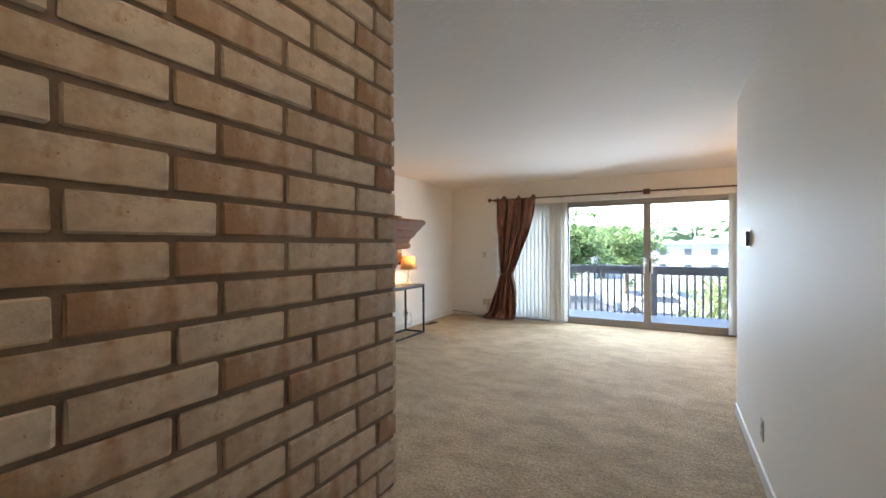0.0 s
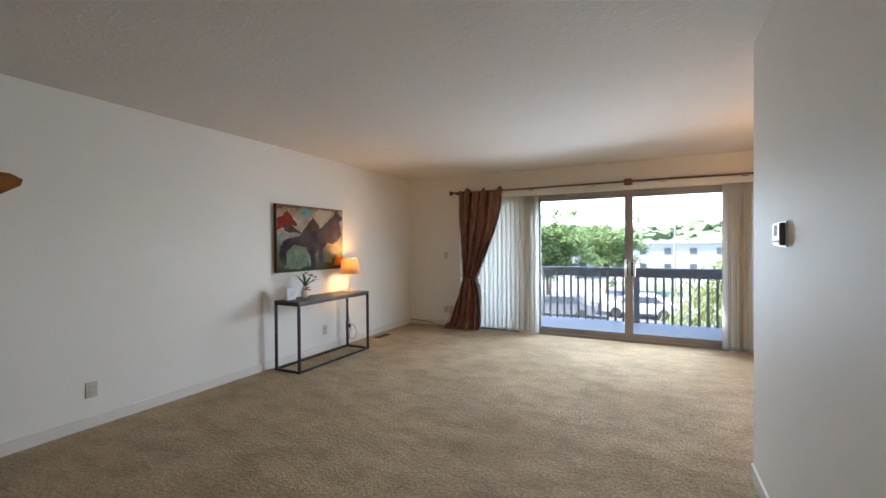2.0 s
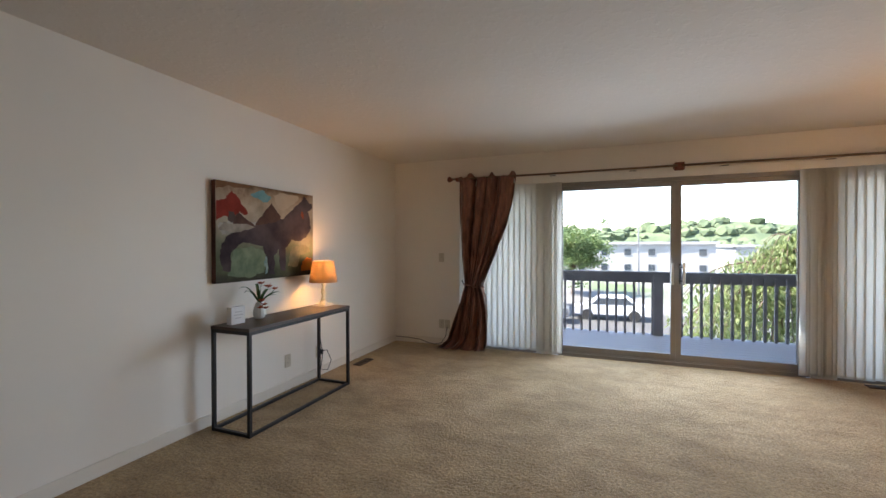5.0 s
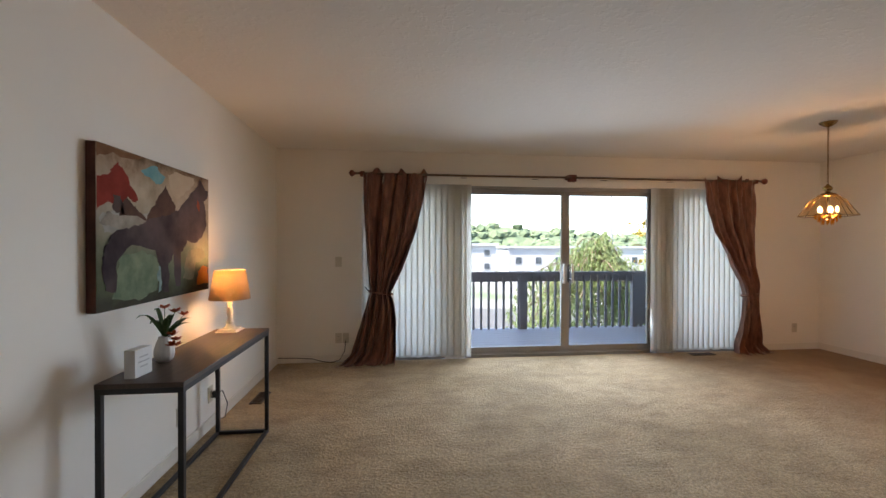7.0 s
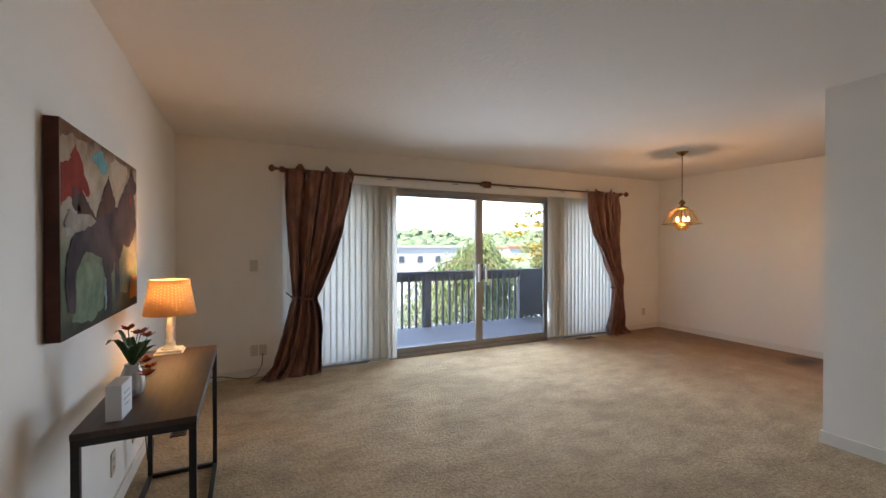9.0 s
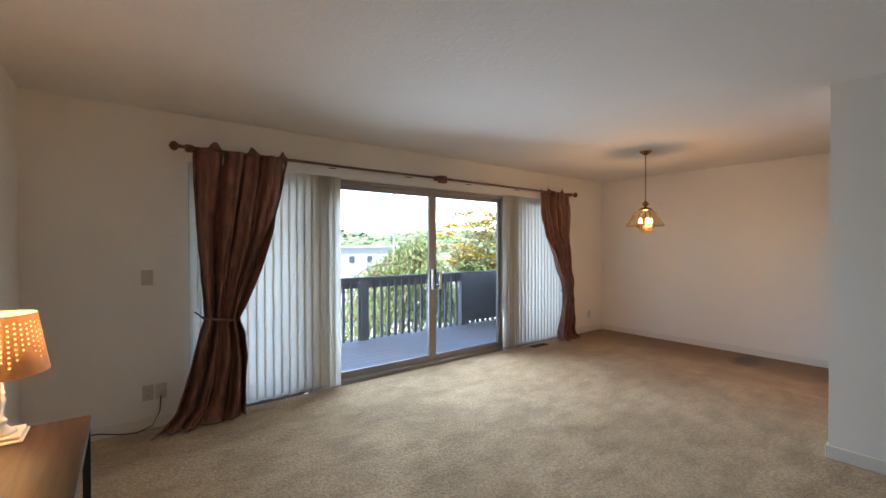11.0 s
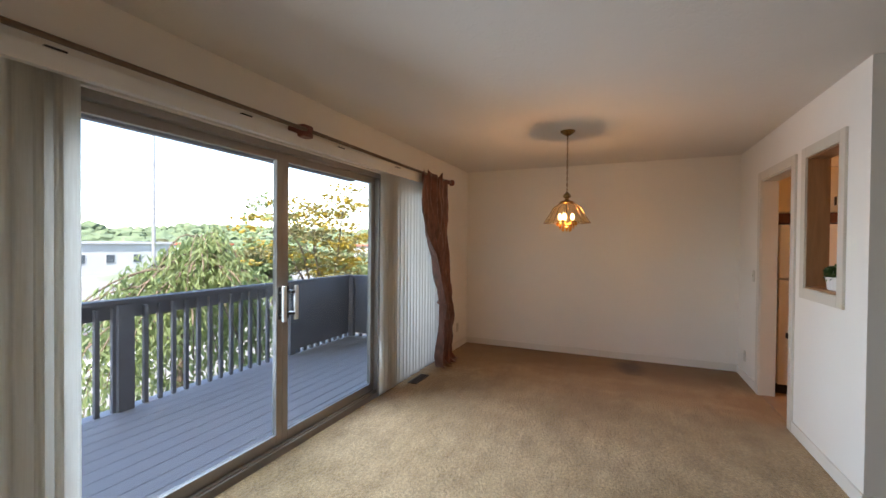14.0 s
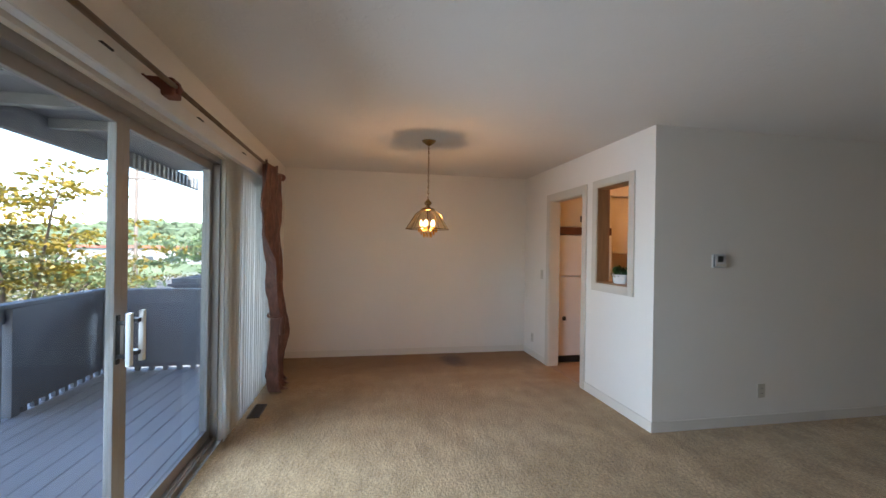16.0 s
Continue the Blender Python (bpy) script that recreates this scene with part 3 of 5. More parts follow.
shade = part("shade", pierced_shade(), SHADE, lamp, "tan paper shade pierced with strings of small holes")
# liner added to catch the bulb's light behind the holes
LINER = cloth("added_liner", (0.93, 0.85, 0.68), (0.95, 0.88, 0.72), 0.10, None, 30, 0.9)
bm = lathe([(0.1285, 0.224), (0.0965, 0.420)], 48, cap=False)
bmesh.ops.solidify(bm, geom=bm.faces[:], thickness=0.0006)
part("liner", bm, LINER, shade, "thin pale liner added inside the shade so its holes glow", smooth=True)
part("bulb", lathe([(0.012, 0.26), (0.014, 0.275), (0.028, 0.305), (0.030, 0.325), (0.020, 0.348), (0.004, 0.356)], 16), glow("lamp_bulb", (1.0, 0.62, 0.28), 3.0), lamp, smooth=True)
lp = bpy.data.lights.new("lamp_light", "POINT")
lp.energy, lp.color, lp.shadow_soft_size = 0.30, (1.0, 0.50, 0.19), 0.04
lpo = new("lamp_light", lp)
lpo.location = (-3.485, 5.51, TZ + 0.375)

# ---- painting ----
painting = thing("painting", (XL + 0.004, 5.03, 1.418), "unframed canvas of dark and red horses on green ground", "painting")
PW, PH, PD = 1.085, 0.765, 0.044


def canvas_material():
    m, nt, b = material("painted_canvas", 0.8)
    b.inputs["Specular IOR Level"].default_value = 0.15
    co = nt.nodes.new("ShaderNodeTexCoord")
    sep = nt.nodes.new("ShaderNodeSeparateXYZ")
    nt.links.new(co.outputs["Object"], sep.inputs[0])
    mp = nt.nodes.new("ShaderNodeMapRange")
    mp.inputs[1].default_value, mp.inputs[2].default_value = -PH / 2, PH / 2
    nt.links.new(sep.outputs[2], mp.inputs[0])
    wob = nt.nodes.new("ShaderNodeMath")
    wob.operation = "MULTIPLY_ADD"
    nt.links.new(noise_node(nt, 5.5, 4, 0.6), wob.inputs[0])
    wob.inputs[1].default_value = 0.34
    sub = nt.nodes.new("ShaderNodeMath")
    sub.operation = "SUBTRACT"
    sub.inputs[1].default_value = 0.17
    nt.links.new(mp.outputs[0], wob.inputs[2])
    nt.links.new(wob.outputs[0], sub.inputs[0])
    c = ramp(nt, sub.outputs[0], (0.03, (0.055, 0.052, 0.038)), (0.14, (0.10, 0.115, 0.065)), (0.28, (0.16, 0.19, 0.125)), (0.44, (0.28, 0.26, 0.19)), (0.60, (0.34, 0.30, 0.235)), (0.80, (0.45, 0.37, 0.28)), (0.93, (0.36, 0.265, 0.185)), (1.0, (0.15, 0.085, 0.045)))
    blot = ramp(nt, noise_node(nt, 4.2, 5, 0.65), (0.36, (0.55, 0.55, 0.5)), (0.6, (1.05, 1.05, 1.05)))
    nt.links.new(mixc(nt, 0.75, c, blot, "MULTIPLY"), b.inputs["Base Color"])
    bump(nt, b, noise_node(nt, 300, 2, 0.5), 0.25, 0.001)
    return m


part("side_wrap", boxes((0.002, PD - 0.002, -PW / 2 - 0.0012, -PW / 2 + 0.001, -PH / 2 + 0.003, PH / 2 - 0.003)), plain("wrapped_edge", (0.035, 0.016, 0.012), (0.15, 0.05, 0.035), 5, 0.8), painting, "dark red-brown painted canvas edge")
part("canvas", boxes((0, PD, -PW / 2, PW / 2, -PH / 2, PH / 2), bevel=0.003), canvas_material(), painting)


def daub(name, pts, low, high, layer, scale=6.0):
    bm = bmesh.new()
    n = len(pts)
    ring = []
    for k in range(n):
        (u0, v0), (u1, v1) = pts[k], pts[(k + 1) % n]
        for s in (0.0, 0.17, 0.33, 0.5, 0.67, 0.83):
            u, v = u0 + (u1 - u0) * s, v0 + (v1 - v0) * s
            u += 0.018 * noise.noise(Vector((u * 15, v * 15, layer))) + 0.011 * noise.noise(Vector((u * 60, v * 60, layer)))
            v += 0.018 * noise.noise(Vector((u * 15, v * 15, layer + 9))) + 0.011 * noise.noise(Vector((u * 60, v * 60, layer + 5)))
            ring.append((min(max(u, 0.003), 0.997), min(max(v, 0.004), 0.996)))
    one = [bm.verts.new((PD + 0.0006 + 0.0007 * layer, (u - 0.5) * PW, (v - 0.5) * PH)) for u, v in ring]
    bm.faces.new(one)
    r = bmesh.ops.extrude_face_region(bm, geom=bm.faces[:])
    bmesh.ops.translate(bm, vec=(-0.0005, 0, 0), verts=[g for g in r["geom"] if isinstance(g, bmesh.types.BMVert)])
    bmesh.ops.triangulate(bm, faces=bm.faces[:])
    bmesh.ops.recalc_face_normals(bm, faces=bm.faces)
    m = plain("paint_" + name, low, high, scale, 0.85, fine=160, relief=0.25)
    m.node_tree.nodes["Principled BSDF"].inputs["Specular IOR Level"].default_value = 0.12
    part(name, bm, m, painting)


daub("pale_haze", [(0.02, 0.56), (0.15, 0.66), (0.30, 0.60), (0.42, 0.66), (0.36, 0.50), (0.20, 0.50), (0.04, 0.47)], (0.25, 0.24, 0.21), (0.42, 0.40, 0.36), 0)
daub("grey_back", [(0.005, 0.53), (0.06, 0.60), (0.15, 0.575), (0.25, 0.59), (0.33, 0.56), (0.24, 0.52), (0.12, 0.50)], (0.16, 0.14, 0.12), (0.36, 0.32, 0.27), 5, 9.0)
daub("dark_neck", [(0.09, 0.63), (0.11, 0.70), (0.145, 0.71), (0.175, 0.65), (0.17, 0.60), (0.12, 0.60)], (0.05, 0.035, 0.035), (0.11, 0.08, 0.075), 2)
daub("teal_patch", [(0.30, 0.90), (0.40, 0.97), (0.50, 0.90), (0.47, 0.84), (0.36, 0.86)], (0.08, 0.24, 0.28), (0.24, 0.40, 0.40), 1)
daub("brown_band", [(0.0, 0.92), (0.0, 1.0), (0.34, 1.0), (0.24, 0.95), (0.10, 0.96)], (0.13, 0.06, 0.03), (0.24, 0.13, 0.07), 0)
daub("green_ground", [(0.10, 0.06), (0.14, 0.32), (0.30, 0.36), (0.44, 0.30), (0.43, 0.08), (0.28, 0.03)], (0.11, 0.155, 0.10), (0.24, 0.29, 0.19), 0, 9.0)
daub("orange_glow", [(0.84, 0.06), (0.85, 0.17), (0.92, 0.22), (0.99, 0.20), (0.99, 0.05)], (0.36, 0.09, 0.015), (0.50, 0.22, 0.04), 0)
daub("red_horse", [(0.0, 0.60), (0.0, 0.80), (0.07, 0.83), (0.13, 0.91), (0.16, 0.88), (0.21, 0.80), (0.285, 0.70), (0.25, 0.675), (0.19, 0.71), (0.13, 0.64), (0.07, 0.65)], (0.15, 0.022, 0.016), (0.28, 0.045, 0.032), 1)
daub("brown_horse", [(0.12, 0.56), (0.19, 0.70), (0.25, 0.66), (0.33, 0.58), (0.44, 0.74), (0.505, 0.85), (0.53, 0.79), (0.60, 0.69), (0.58, 0.52), (0.30, 0.50)], (0.050, 0.030, 0.028), (0.125, 0.070, 0.055), 2)
daub("dark_horse", [(0.03, 0.32), (0.05, 0.12), (0.12, 0.10), (0.12, 0.30), (0.22, 0.40), (0.41, 0.36), (0.46, 0.22), (0.47, 0.05), (0.53, 0.05), (0.53, 0.26), (0.57, 0.33), (0.60, 0.08), (0.65, 0.08), (0.66, 0.34), (0.73, 0.43),
                    (0.82, 0.42), (0.91, 0.48), (0.97, 0.58), (0.955, 0.68), (0.93, 0.79), (0.985, 0.85), (0.985, 0.89), (0.92, 0.925), (0.875, 0.975), (0.85, 0.915), (0.80, 0.86), (0.71, 0.76), (0.62, 0.68), (0.50, 0.62), (0.36, 0.58), (0.2, 0.53), (0.08, 0.46)],
     (0.020, 0.015, 0.020), (0.115, 0.085, 0.088), 3, 3.4)
daub("pale_ground", [(0.68, 0.12), (0.70, 0.30), (0.78, 0.36), (0.90, 0.38), (0.97, 0.30), (0.83, 0.24), (0.80, 0.12)], (0.12, 0.12, 0.08), (0.27, 0.24, 0.16), 1)
daub("cream_sky", [(0.52, 0.92), (0.60, 0.97), (0.80, 0.97), (0.82, 0.92), (0.70, 0.82), (0.62, 0.75), (0.56, 0.82)], (0.36, 0.29, 0.21), (0.50, 0.42, 0.32), 0, 3.0)
daub("red_bridle", [(0.845, 0.74), (0.855, 0.80), (0.875, 0.76), (0.87, 0.68)], (0.20, 0.05, 0.03), (0.30, 0.08, 0.05), 4)
daub("teal_streak", [(0.435, 0.06), (0.43, 0.26), (0.455, 0.24), (0.46, 0.07)], (0.14, 0.24, 0.24), (0.30, 0.38, 0.36), 4, 30)

# ---- vase and block sign on the table ----
vase = thing("flower_vase", (-3.512, 4.755, TZ), "small white ribbed vase of green leaves and red blossoms", "vase")
bm = bmesh.new()
rings = []
prof = [(0.024, 0.0), (0.038, 0.012), (0.045, 0.04), (0.044, 0.065), (0.036, 0.095), (0.027, 0.118), (0.026, 0.130), (0.022, 0.130), (0.022, 0.11)]
for r, z in prof:
    rings.append([bm.verts.new((r * (1 + 0.03 * math.cos(12 * 2 * math.pi * k / 48)) * math.cos(2 * math.pi * k / 48), r * (1 + 0.03 * math.cos(12 * 2 * math.pi * k / 48)) * math.sin(2 * math.pi * k / 48), z)) for k in range(48)])
for a, b in zip(rings, rings[1:]):
    for k in range(48):
        bm.faces.new((a[k], a[(k + 1) % 48], b[(k + 1) % 48], b[k]))
bm.faces.new(rings[0][::-1])
part("vase_body", bm, plain("white_ceramic", (0.72, 0.70, 0.66), (0.80, 0.78, 0.74), 8, 0.3, relief=0.03), vase, smooth=True)
LEAF = plain("strap_leaf", (0.04, 0.10, 0.03), (0.10, 0.19, 0.06), 20, 0.45)
PETAL = plain("red_petal", (0.42, 0.05, 0.02), (0.62, 0.16, 0.04), 40, 0.6)


def blade(pts, width, bm=None):
    """A pointed leaf along a curve, with a folded middle."""
    bm = bm or bmesh.new()
    pts = [Vector(p) for p in pts]
    n = len(pts)
    rows = []
    for i, p in enumerate(pts):
        d = (pts[min(i + 1, n - 1)] - pts[max(i - 1, 0)]).normalized()
        s = d.cross(Vector((0, 0, 1)))
        s = s.normalized() if s.length > 1e-4 else Vector((1, 0, 0))
        w = width * math.sin(math.pi * (0.12 + 0.86 * i / (n - 1))) ** 0.8
        rows.append([bm.verts.new(p - s * w), bm.verts.new(p + Vector((0, 0, -w * 0.35))), bm.verts.new(p + s * w)])
    for a, b in zip(rows, rows[1:]):
        bm.faces.new((a[0], a[1], b[1], b[0]))
        bm.faces.new((a[1], a[2], b[2], b[1]))
    return bm


rng = random.Random(8)
for dx, dy, rise, wd in ((-0.04, -0.11, 0.11, 0.010), (0.05, -0.06, 0.09, 0.009), (0.03, 0.15, 0.06, 0.011), (-0.03, 0.12, 0.08, 0.010), (0.06, 0.08, 0.05, 0.009), (-0.05, 0.02, 0.12, 0.008), (0.02, -0.13, 0.09, 0.009)):
    bm = blade([(dx * 1.25 * s, dy * 1.3 * s, 0.12 + 1.25 * rise * math.sin(2.0 * s)) for s in np.linspace(0.05, 1, 7)], wd * 1.6)
    bmesh.ops.solidify(bm, geom=bm.faces[:], thickness=0.0012)
    part("leaf", bm, LEAF, vase, smooth=True)
for bx, by, bz in ((0.02, 0.06, 0.245), (0.0, 0.10, 0.235), (0.03, 0.13, 0.215), (-0.02, 0.04, 0.265), (0.055, -0.03, 0.14), (0.06, -0.01, 0.11), (0.06, -0.05, 0.09), (0.055, 0.005, 0.08)):
    bm = bmesh.new()
    for k in range(6):
        a = k * 1.047 + rng.random()
        d = Vector((math.cos(a), math.sin(a), 0.35 + 0.4 * rng.random())) * 0.030
        blade([Vector((bx, by, bz)) + d * s for s in (0.0, 0.35, 0.7, 1.0)], 0.011, bm)
    bmesh.ops.solidify(bm, geom=bm.faces[:], thickness=0.001)
    part("blossom", bm, PETAL, vase)
    part("stem", tube([(0, 0, 0.1), (bx * 0.5, by * 0.5, (0.1 + bz) / 2 + 0.01), (bx, by, bz)], 0.0016, 6), LEAF, vase)

sign = thing("block_sign", (-3.505, 4.53, TZ), "small white block sign with faint grey writing", "sign", rz=-3)
part("block", boxes((-0.024, 0.024, -0.058, 0.058, 0.0, 0.125), bevel=0.002), plain("white_card", (0.66, 0.66, 0.65), (0.72, 0.72, 0.71), 5, 0.5), sign)
GREYINK = plain("grey_ink", (0.40, 0.40, 0.40), (0.46, 0.46, 0.46), 9, 0.6)
for z, w in ((0.088, 0.06), (0.066, 0.075), (0.044, 0.05)):
    part("writing", boxes((0.0242, 0.0248, -w / 2, w / 2, z - 0.003, z + 0.003)), GREYINK, sign)

# ---- chandelier ----
CHX, CHY = 1.452, 5.787
ch = thing("chandelier", (CHX, CHY, CEIL), "lit brass pendant chandelier with amber glass shade panels", "chandelier")
part("canopy", lathe([(0.012, -0.045), (0.030, -0.035), (0.058, -0.014), (0.066, -0.004), (0.066, 0.0)], 28), OLD_BRASS, ch, smooth=True)
z = -0.045
k = 0
while z > -0.55:
    ring = []
    for a in np.linspace(0, 2 * math.pi, 13):
        dx, dz = 0.007 * math.cos(a), 0.017 * math.sin(a)
        ring.append((dx, 0, z - 0.014 + dz) if k % 2 else (0, dx, z - 0.014 + dz))
    part("chain_link", tube(ring, 0.002, 6), OLD_BRASS, ch)
    z -= 0.0265
    k += 1
part("cord", tube([(0.004, 0.002, -0.04), (-0.004, 0.003, -0.3), (0.003, -0.002, -0.56)], 0.002, 6), plain("cord_gold", (0.25, 0.18, 0.09), (0.32, 0.24, 0.12), 9, 0.6), ch)
part("hub", lathe([(0.006, -0.545), (0.012, -0.555), (0.030, -0.572), (0.036, -0.585), (0.030, -0.600), (0.014, -0.610), (0.020, -0.620), (0.052, -0.632), (0.070, -0.646), (0.070, -0.652), (0.010, -0.656)], 24), OLD_BRASS, ch, smooth=True)
part("stem", tube([(0, 0, -0.654), (0, 0, -0.75), (0, 0, -0.84)], 0.006, 10), BLACK_METAL, ch)
NP = 8
prof = [(0.064, -0.650), (0.118, -0.690), (0.160, -0.760), (0.205, -0.830)]
for k in range(NP):
    a0, a1 = 2 * math.pi * (k + 0.04) / NP, 2 * math.pi * (k + 0.96) / NP
    bm = bmesh.new()
    cols = [[bm.verts.new((r * math.cos(a), r * math.sin(a), zz)) for r, zz in prof] for a in (a0, a1)]
    for i in range(len(prof) - 1):
        bm.faces.new((cols[0][i], cols[1][i], cols[1][i + 1], cols[0][i + 1]))
    bmesh.ops.solidify(bm, geom=bm.faces[:], thickness=0.003)
    part("glass_panel", bm, AMBER, ch, "bevelled amber glass panel").visible_shadow = False
    a = 2 * math.pi * k / NP
    part("rib", tube([(r * math.cos(a), r * math.sin(a), zz) for r, zz in prof], 0.0028, 6), OLD_BRASS, ch)
part("rim", tube([(0.206 * math.cos(a), 0.206 * math.sin(a), -0.829) for a in np.linspace(0, 2 * math.pi, NP + 1)], 0.0032, 6), OLD_BRASS, ch)
CRYSTAL = glass_material("crystal", (0.99, 0.80, 0.50), 1.6)
for k in range(5):
    a = 2 * math.pi * k / 5 + 0.3
    x, y = 0.062 * math.cos(a), 0.062 * math.sin(a)
    arm = part("arm", tube([(0.008 * math.cos(a), 0.008 * math.sin(a), -0.825), (x * 0.6, y * 0.6, -0.848), (x, y, -0.828)], 0.005, 8), OLD_BRASS, ch, smooth=True)
    part("candle", lathe([(0.014, -0.833), (0.016, -0.826), (0.010, -0.818), (0.010, -0.800)], 14, at=(x, y, 0)), BRASS, arm)
    part("bulb", lathe([(0.006, -0.800), (0.012, -0.784), (0.0125, -0.772), (0.008, -0.754), (0.002, -0.742)], 14, at=(x, y, 0)), BULB, arm, smooth=True)
for ringn, (rr, zz, n) in enumerate(((0.085, -0.835, 14), (0.062, -0.862, 11), (0.038, -0.885, 8))):
    for k in range(n):
        a = 2 * math.pi * k / n
        part("crystal", lathe([(0.001, -0.045), (0.008, -0.026), (0.006, -0.004), (0.001, 0.002)], 6, at=(rr * math.cos(a), rr * math.sin(a), zz + 0.02)), CRYSTAL, ch).visible_shadow = False
    part("crystal_ring", tube([(rr * math.cos(a), rr * math.sin(a), zz + 0.022) for a in np.linspace(0, 2 * math.pi, 25)], 0.0022, 6), OLD_BRASS, ch)
cl = bpy.data.lights.new("chandelier_light", "POINT")
cl.energy, cl.color, cl.shadow_soft_size = 0.90, (1.0, 0.57, 0.26), 0.03
clo = new("chandelier_light", cl)
clo.location = (CHX, CHY, CEIL - 0.772)

# ---- plates, vents, cords ----


def plate(name, x, y, z, face, label, category, kind_of):
    """A wall plate. face: the way it looks, in degrees from +x."""
    p = thing(name, (x, y, z), label, category, rz=face)
    part("cover", boxes((0.0, 0.006, -0.036, 0.036, -0.058, 0.058), bevel=0.003), PLATE, p)
    if kind_of == "switch":
        part("toggle", boxes((0.006, 0.016, -0.006, 0.006, -0.006, 0.014), bevel=0.002), PLATE, p)
    elif kind_of == "socket":
        for dz in (-0.021, 0.021):
            s = part("socket", boxes((0.006, 0.0085, -0.016, 0.016, dz - 0.014, dz + 0.014), bevel=0.002), PLATE, p)
            part("slot", boxes((0.0086, 0.0092, -0.007, -0.005, dz - 0.005, dz + 0.006), (0.0086, 0.0092, 0.005, 0.007, dz - 0.005, dz + 0.006)), DARK, s)
    return p


plate("light_switch", -3.013, YW, 1.155, -90, "ivory light switch on the cream wall", "switch", "switch")
plate("wall_socket", -3.012, YW, 0.275, -90, "ivory wall socket near the curtain", "socket", "socket")
plate("cable_socket", -2.93, YW, 0.275, -90, "ivory cable plate with a cord plugged in", "socket", "blank")
plate("wall_socket", XL, 2.82, 0.28, 0, "ivory wall socket on the long cream wall", "socket", "socket")
plate("wall_socket", XL, 5.27, 0.265, 0, "ivory wall socket under the console table", "socket", "socket")
plate("wall_socket", XL, 5.70, 0.25, 0, "ivory wall socket with the lamp plugged in", "socket", "socket")
plate("wall_socket", 2.81, YW, 0.28, -90, "ivory wall socket beside the dining corner", "socket", "socket")
plate("wall_socket", 2.88, YP, 0.25, 90, "ivory wall socket on the partition", "socket", "socket")
plate("light_switch", 2.60, YP, 1.12, 90, "ivory light switch beside the kitchen doorway", "switch", "switch")
plate("wall_socket", XH, 3.083, 0.283, 180, "ivory wall socket under the thermostat", "socket", "socket")
BRIGHT = plain("bright_plastic", (0.62, 0.62, 0.61), (0.68, 0.68, 0.67), 4, 0.3, relief=0.02)
th = thing("thermostat", (XH, 3.524, 1.365), "white wall thermostat with a dark display", "thermostat", rz=180)
part("backplate", boxes((0, 0.008, -0.062, 0.062, -0.056, 0.056), bevel=0.004), BRIGHT, th)
part("body", boxes((0.008, 0.026, -0.053, 0.053, -0.049, 0.049), bevel=0.004), plain("thermostat_grey", (0.10, 0.10, 0.10), (0.14, 0.14, 0.14), 5, 0.45), th, "dark grey casing")
part("front_cover", boxes((0.026, 0.030, -0.051, 0.051, -0.047, 0.047), bevel=0.0015), BRIGHT, th)
part("display", boxes((0.0302, 0.0312, -0.030, 0.022, -0.008, 0.040)), DARK, th, "dark display")
for k in range(3):
    part("button", boxes((0.030, 0.033, -0.04 + 0.03 * k, -0.022 + 0.03 * k, -0.038, -0.026), bevel=0.001), PLATE, th)

cord = thing("tv_cable", (-3.3, 7.33, 0.01), "brown cable along the baseboard to the wall plate", "cable")
part("wire", tube([(-0.38, 0.02, 0.055), (-0.2, 0.03, 0.05), (0.0, 0.015, 0.04), (0.12, -0.01, 0.012), (0.22, -0.03, 0.006), (0.31, -0.02, 0.03), (0.36, 0.01, 0.12), (0.37, 0.036, 0.24)], 0.0045, 8), RUBBER, cord, smooth=True)
part("plug", boxes((0.355, 0.385, 0.02, 0.039, 0.235, 0.262), bevel=0.003), PLATE, cord)
lc = thing("lamp_cord", (-3.66, 5.62, 0.01), "dark lamp cord hanging behind the console table", "cable")
part("wire", tube([(0.10, -0.10, TZ - 0.012), (0.045, -0.06, TZ - 0.012), (0.02, 0.0, 0.66), (0.015, 0.03, 0.45), (0.02, 0.08, 0.22), (0.04, 0.02, 0.08), (0.05, 0.12, 0.05), (0.04, 0.19, 0.13), (0.02, 0.15, 0.24), (0.0, 0.09, 0.245)], 0.0035, 8), BLACK_METAL, lc, smooth=True)
part("plug", boxes((-0.022, 0.012, 0.065, 0.1, 0.215, 0.26), bevel=0.004), BLACK_METAL, lc)


def floor_vent(x, y, lx, ly, label):
    v = thing("floor_vent", (x, y, 0), label, "vent")
    part("grille_frame", boxes((-lx / 2, lx / 2, -ly / 2, -ly / 2 + 0.012, 0.0, 0.008), (-lx / 2, lx / 2, ly / 2 - 0.012, ly / 2, 0.0, 0.008), (-lx / 2, -lx / 2 + 0.012, -ly / 2, ly / 2, 0.0, 0.008), (lx / 2 - 0.012, lx / 2, -ly / 2, ly / 2, 0.0, 0.008)), RUBBER, v)
    # dark sheet under the slats stands in for the shade down the duct
    part("shadow_box", boxes((-lx / 2 + 0.012, lx / 2 - 0.012, -ly / 2 + 0.012, ly / 2 - 0.012, 0.001, 0.003)), DARK, v)
    along = lx > ly
    n = 9
    for k in range(n):
        f = (k + 0.5) / n - 0.5
        if along:
            c = f * (lx - 0.024)
            part("slat", boxes((c - 0.004, c + 0.004, -ly / 2 + 0.012, ly / 2 - 0.012, 0.003, 0.007)), RUBBER, v)
        else:
            c = f * (ly - 0.024)
            part("slat", boxes((-lx / 2 + 0.012, lx / 2 - 0.012, c - 0.004, c + 0.004, 0.003, 0.007)), RUBBER, v)


floor_vent(1.42, 7.255, 0.30, 0.10, "brown floor vent in the carpet before the blinds")
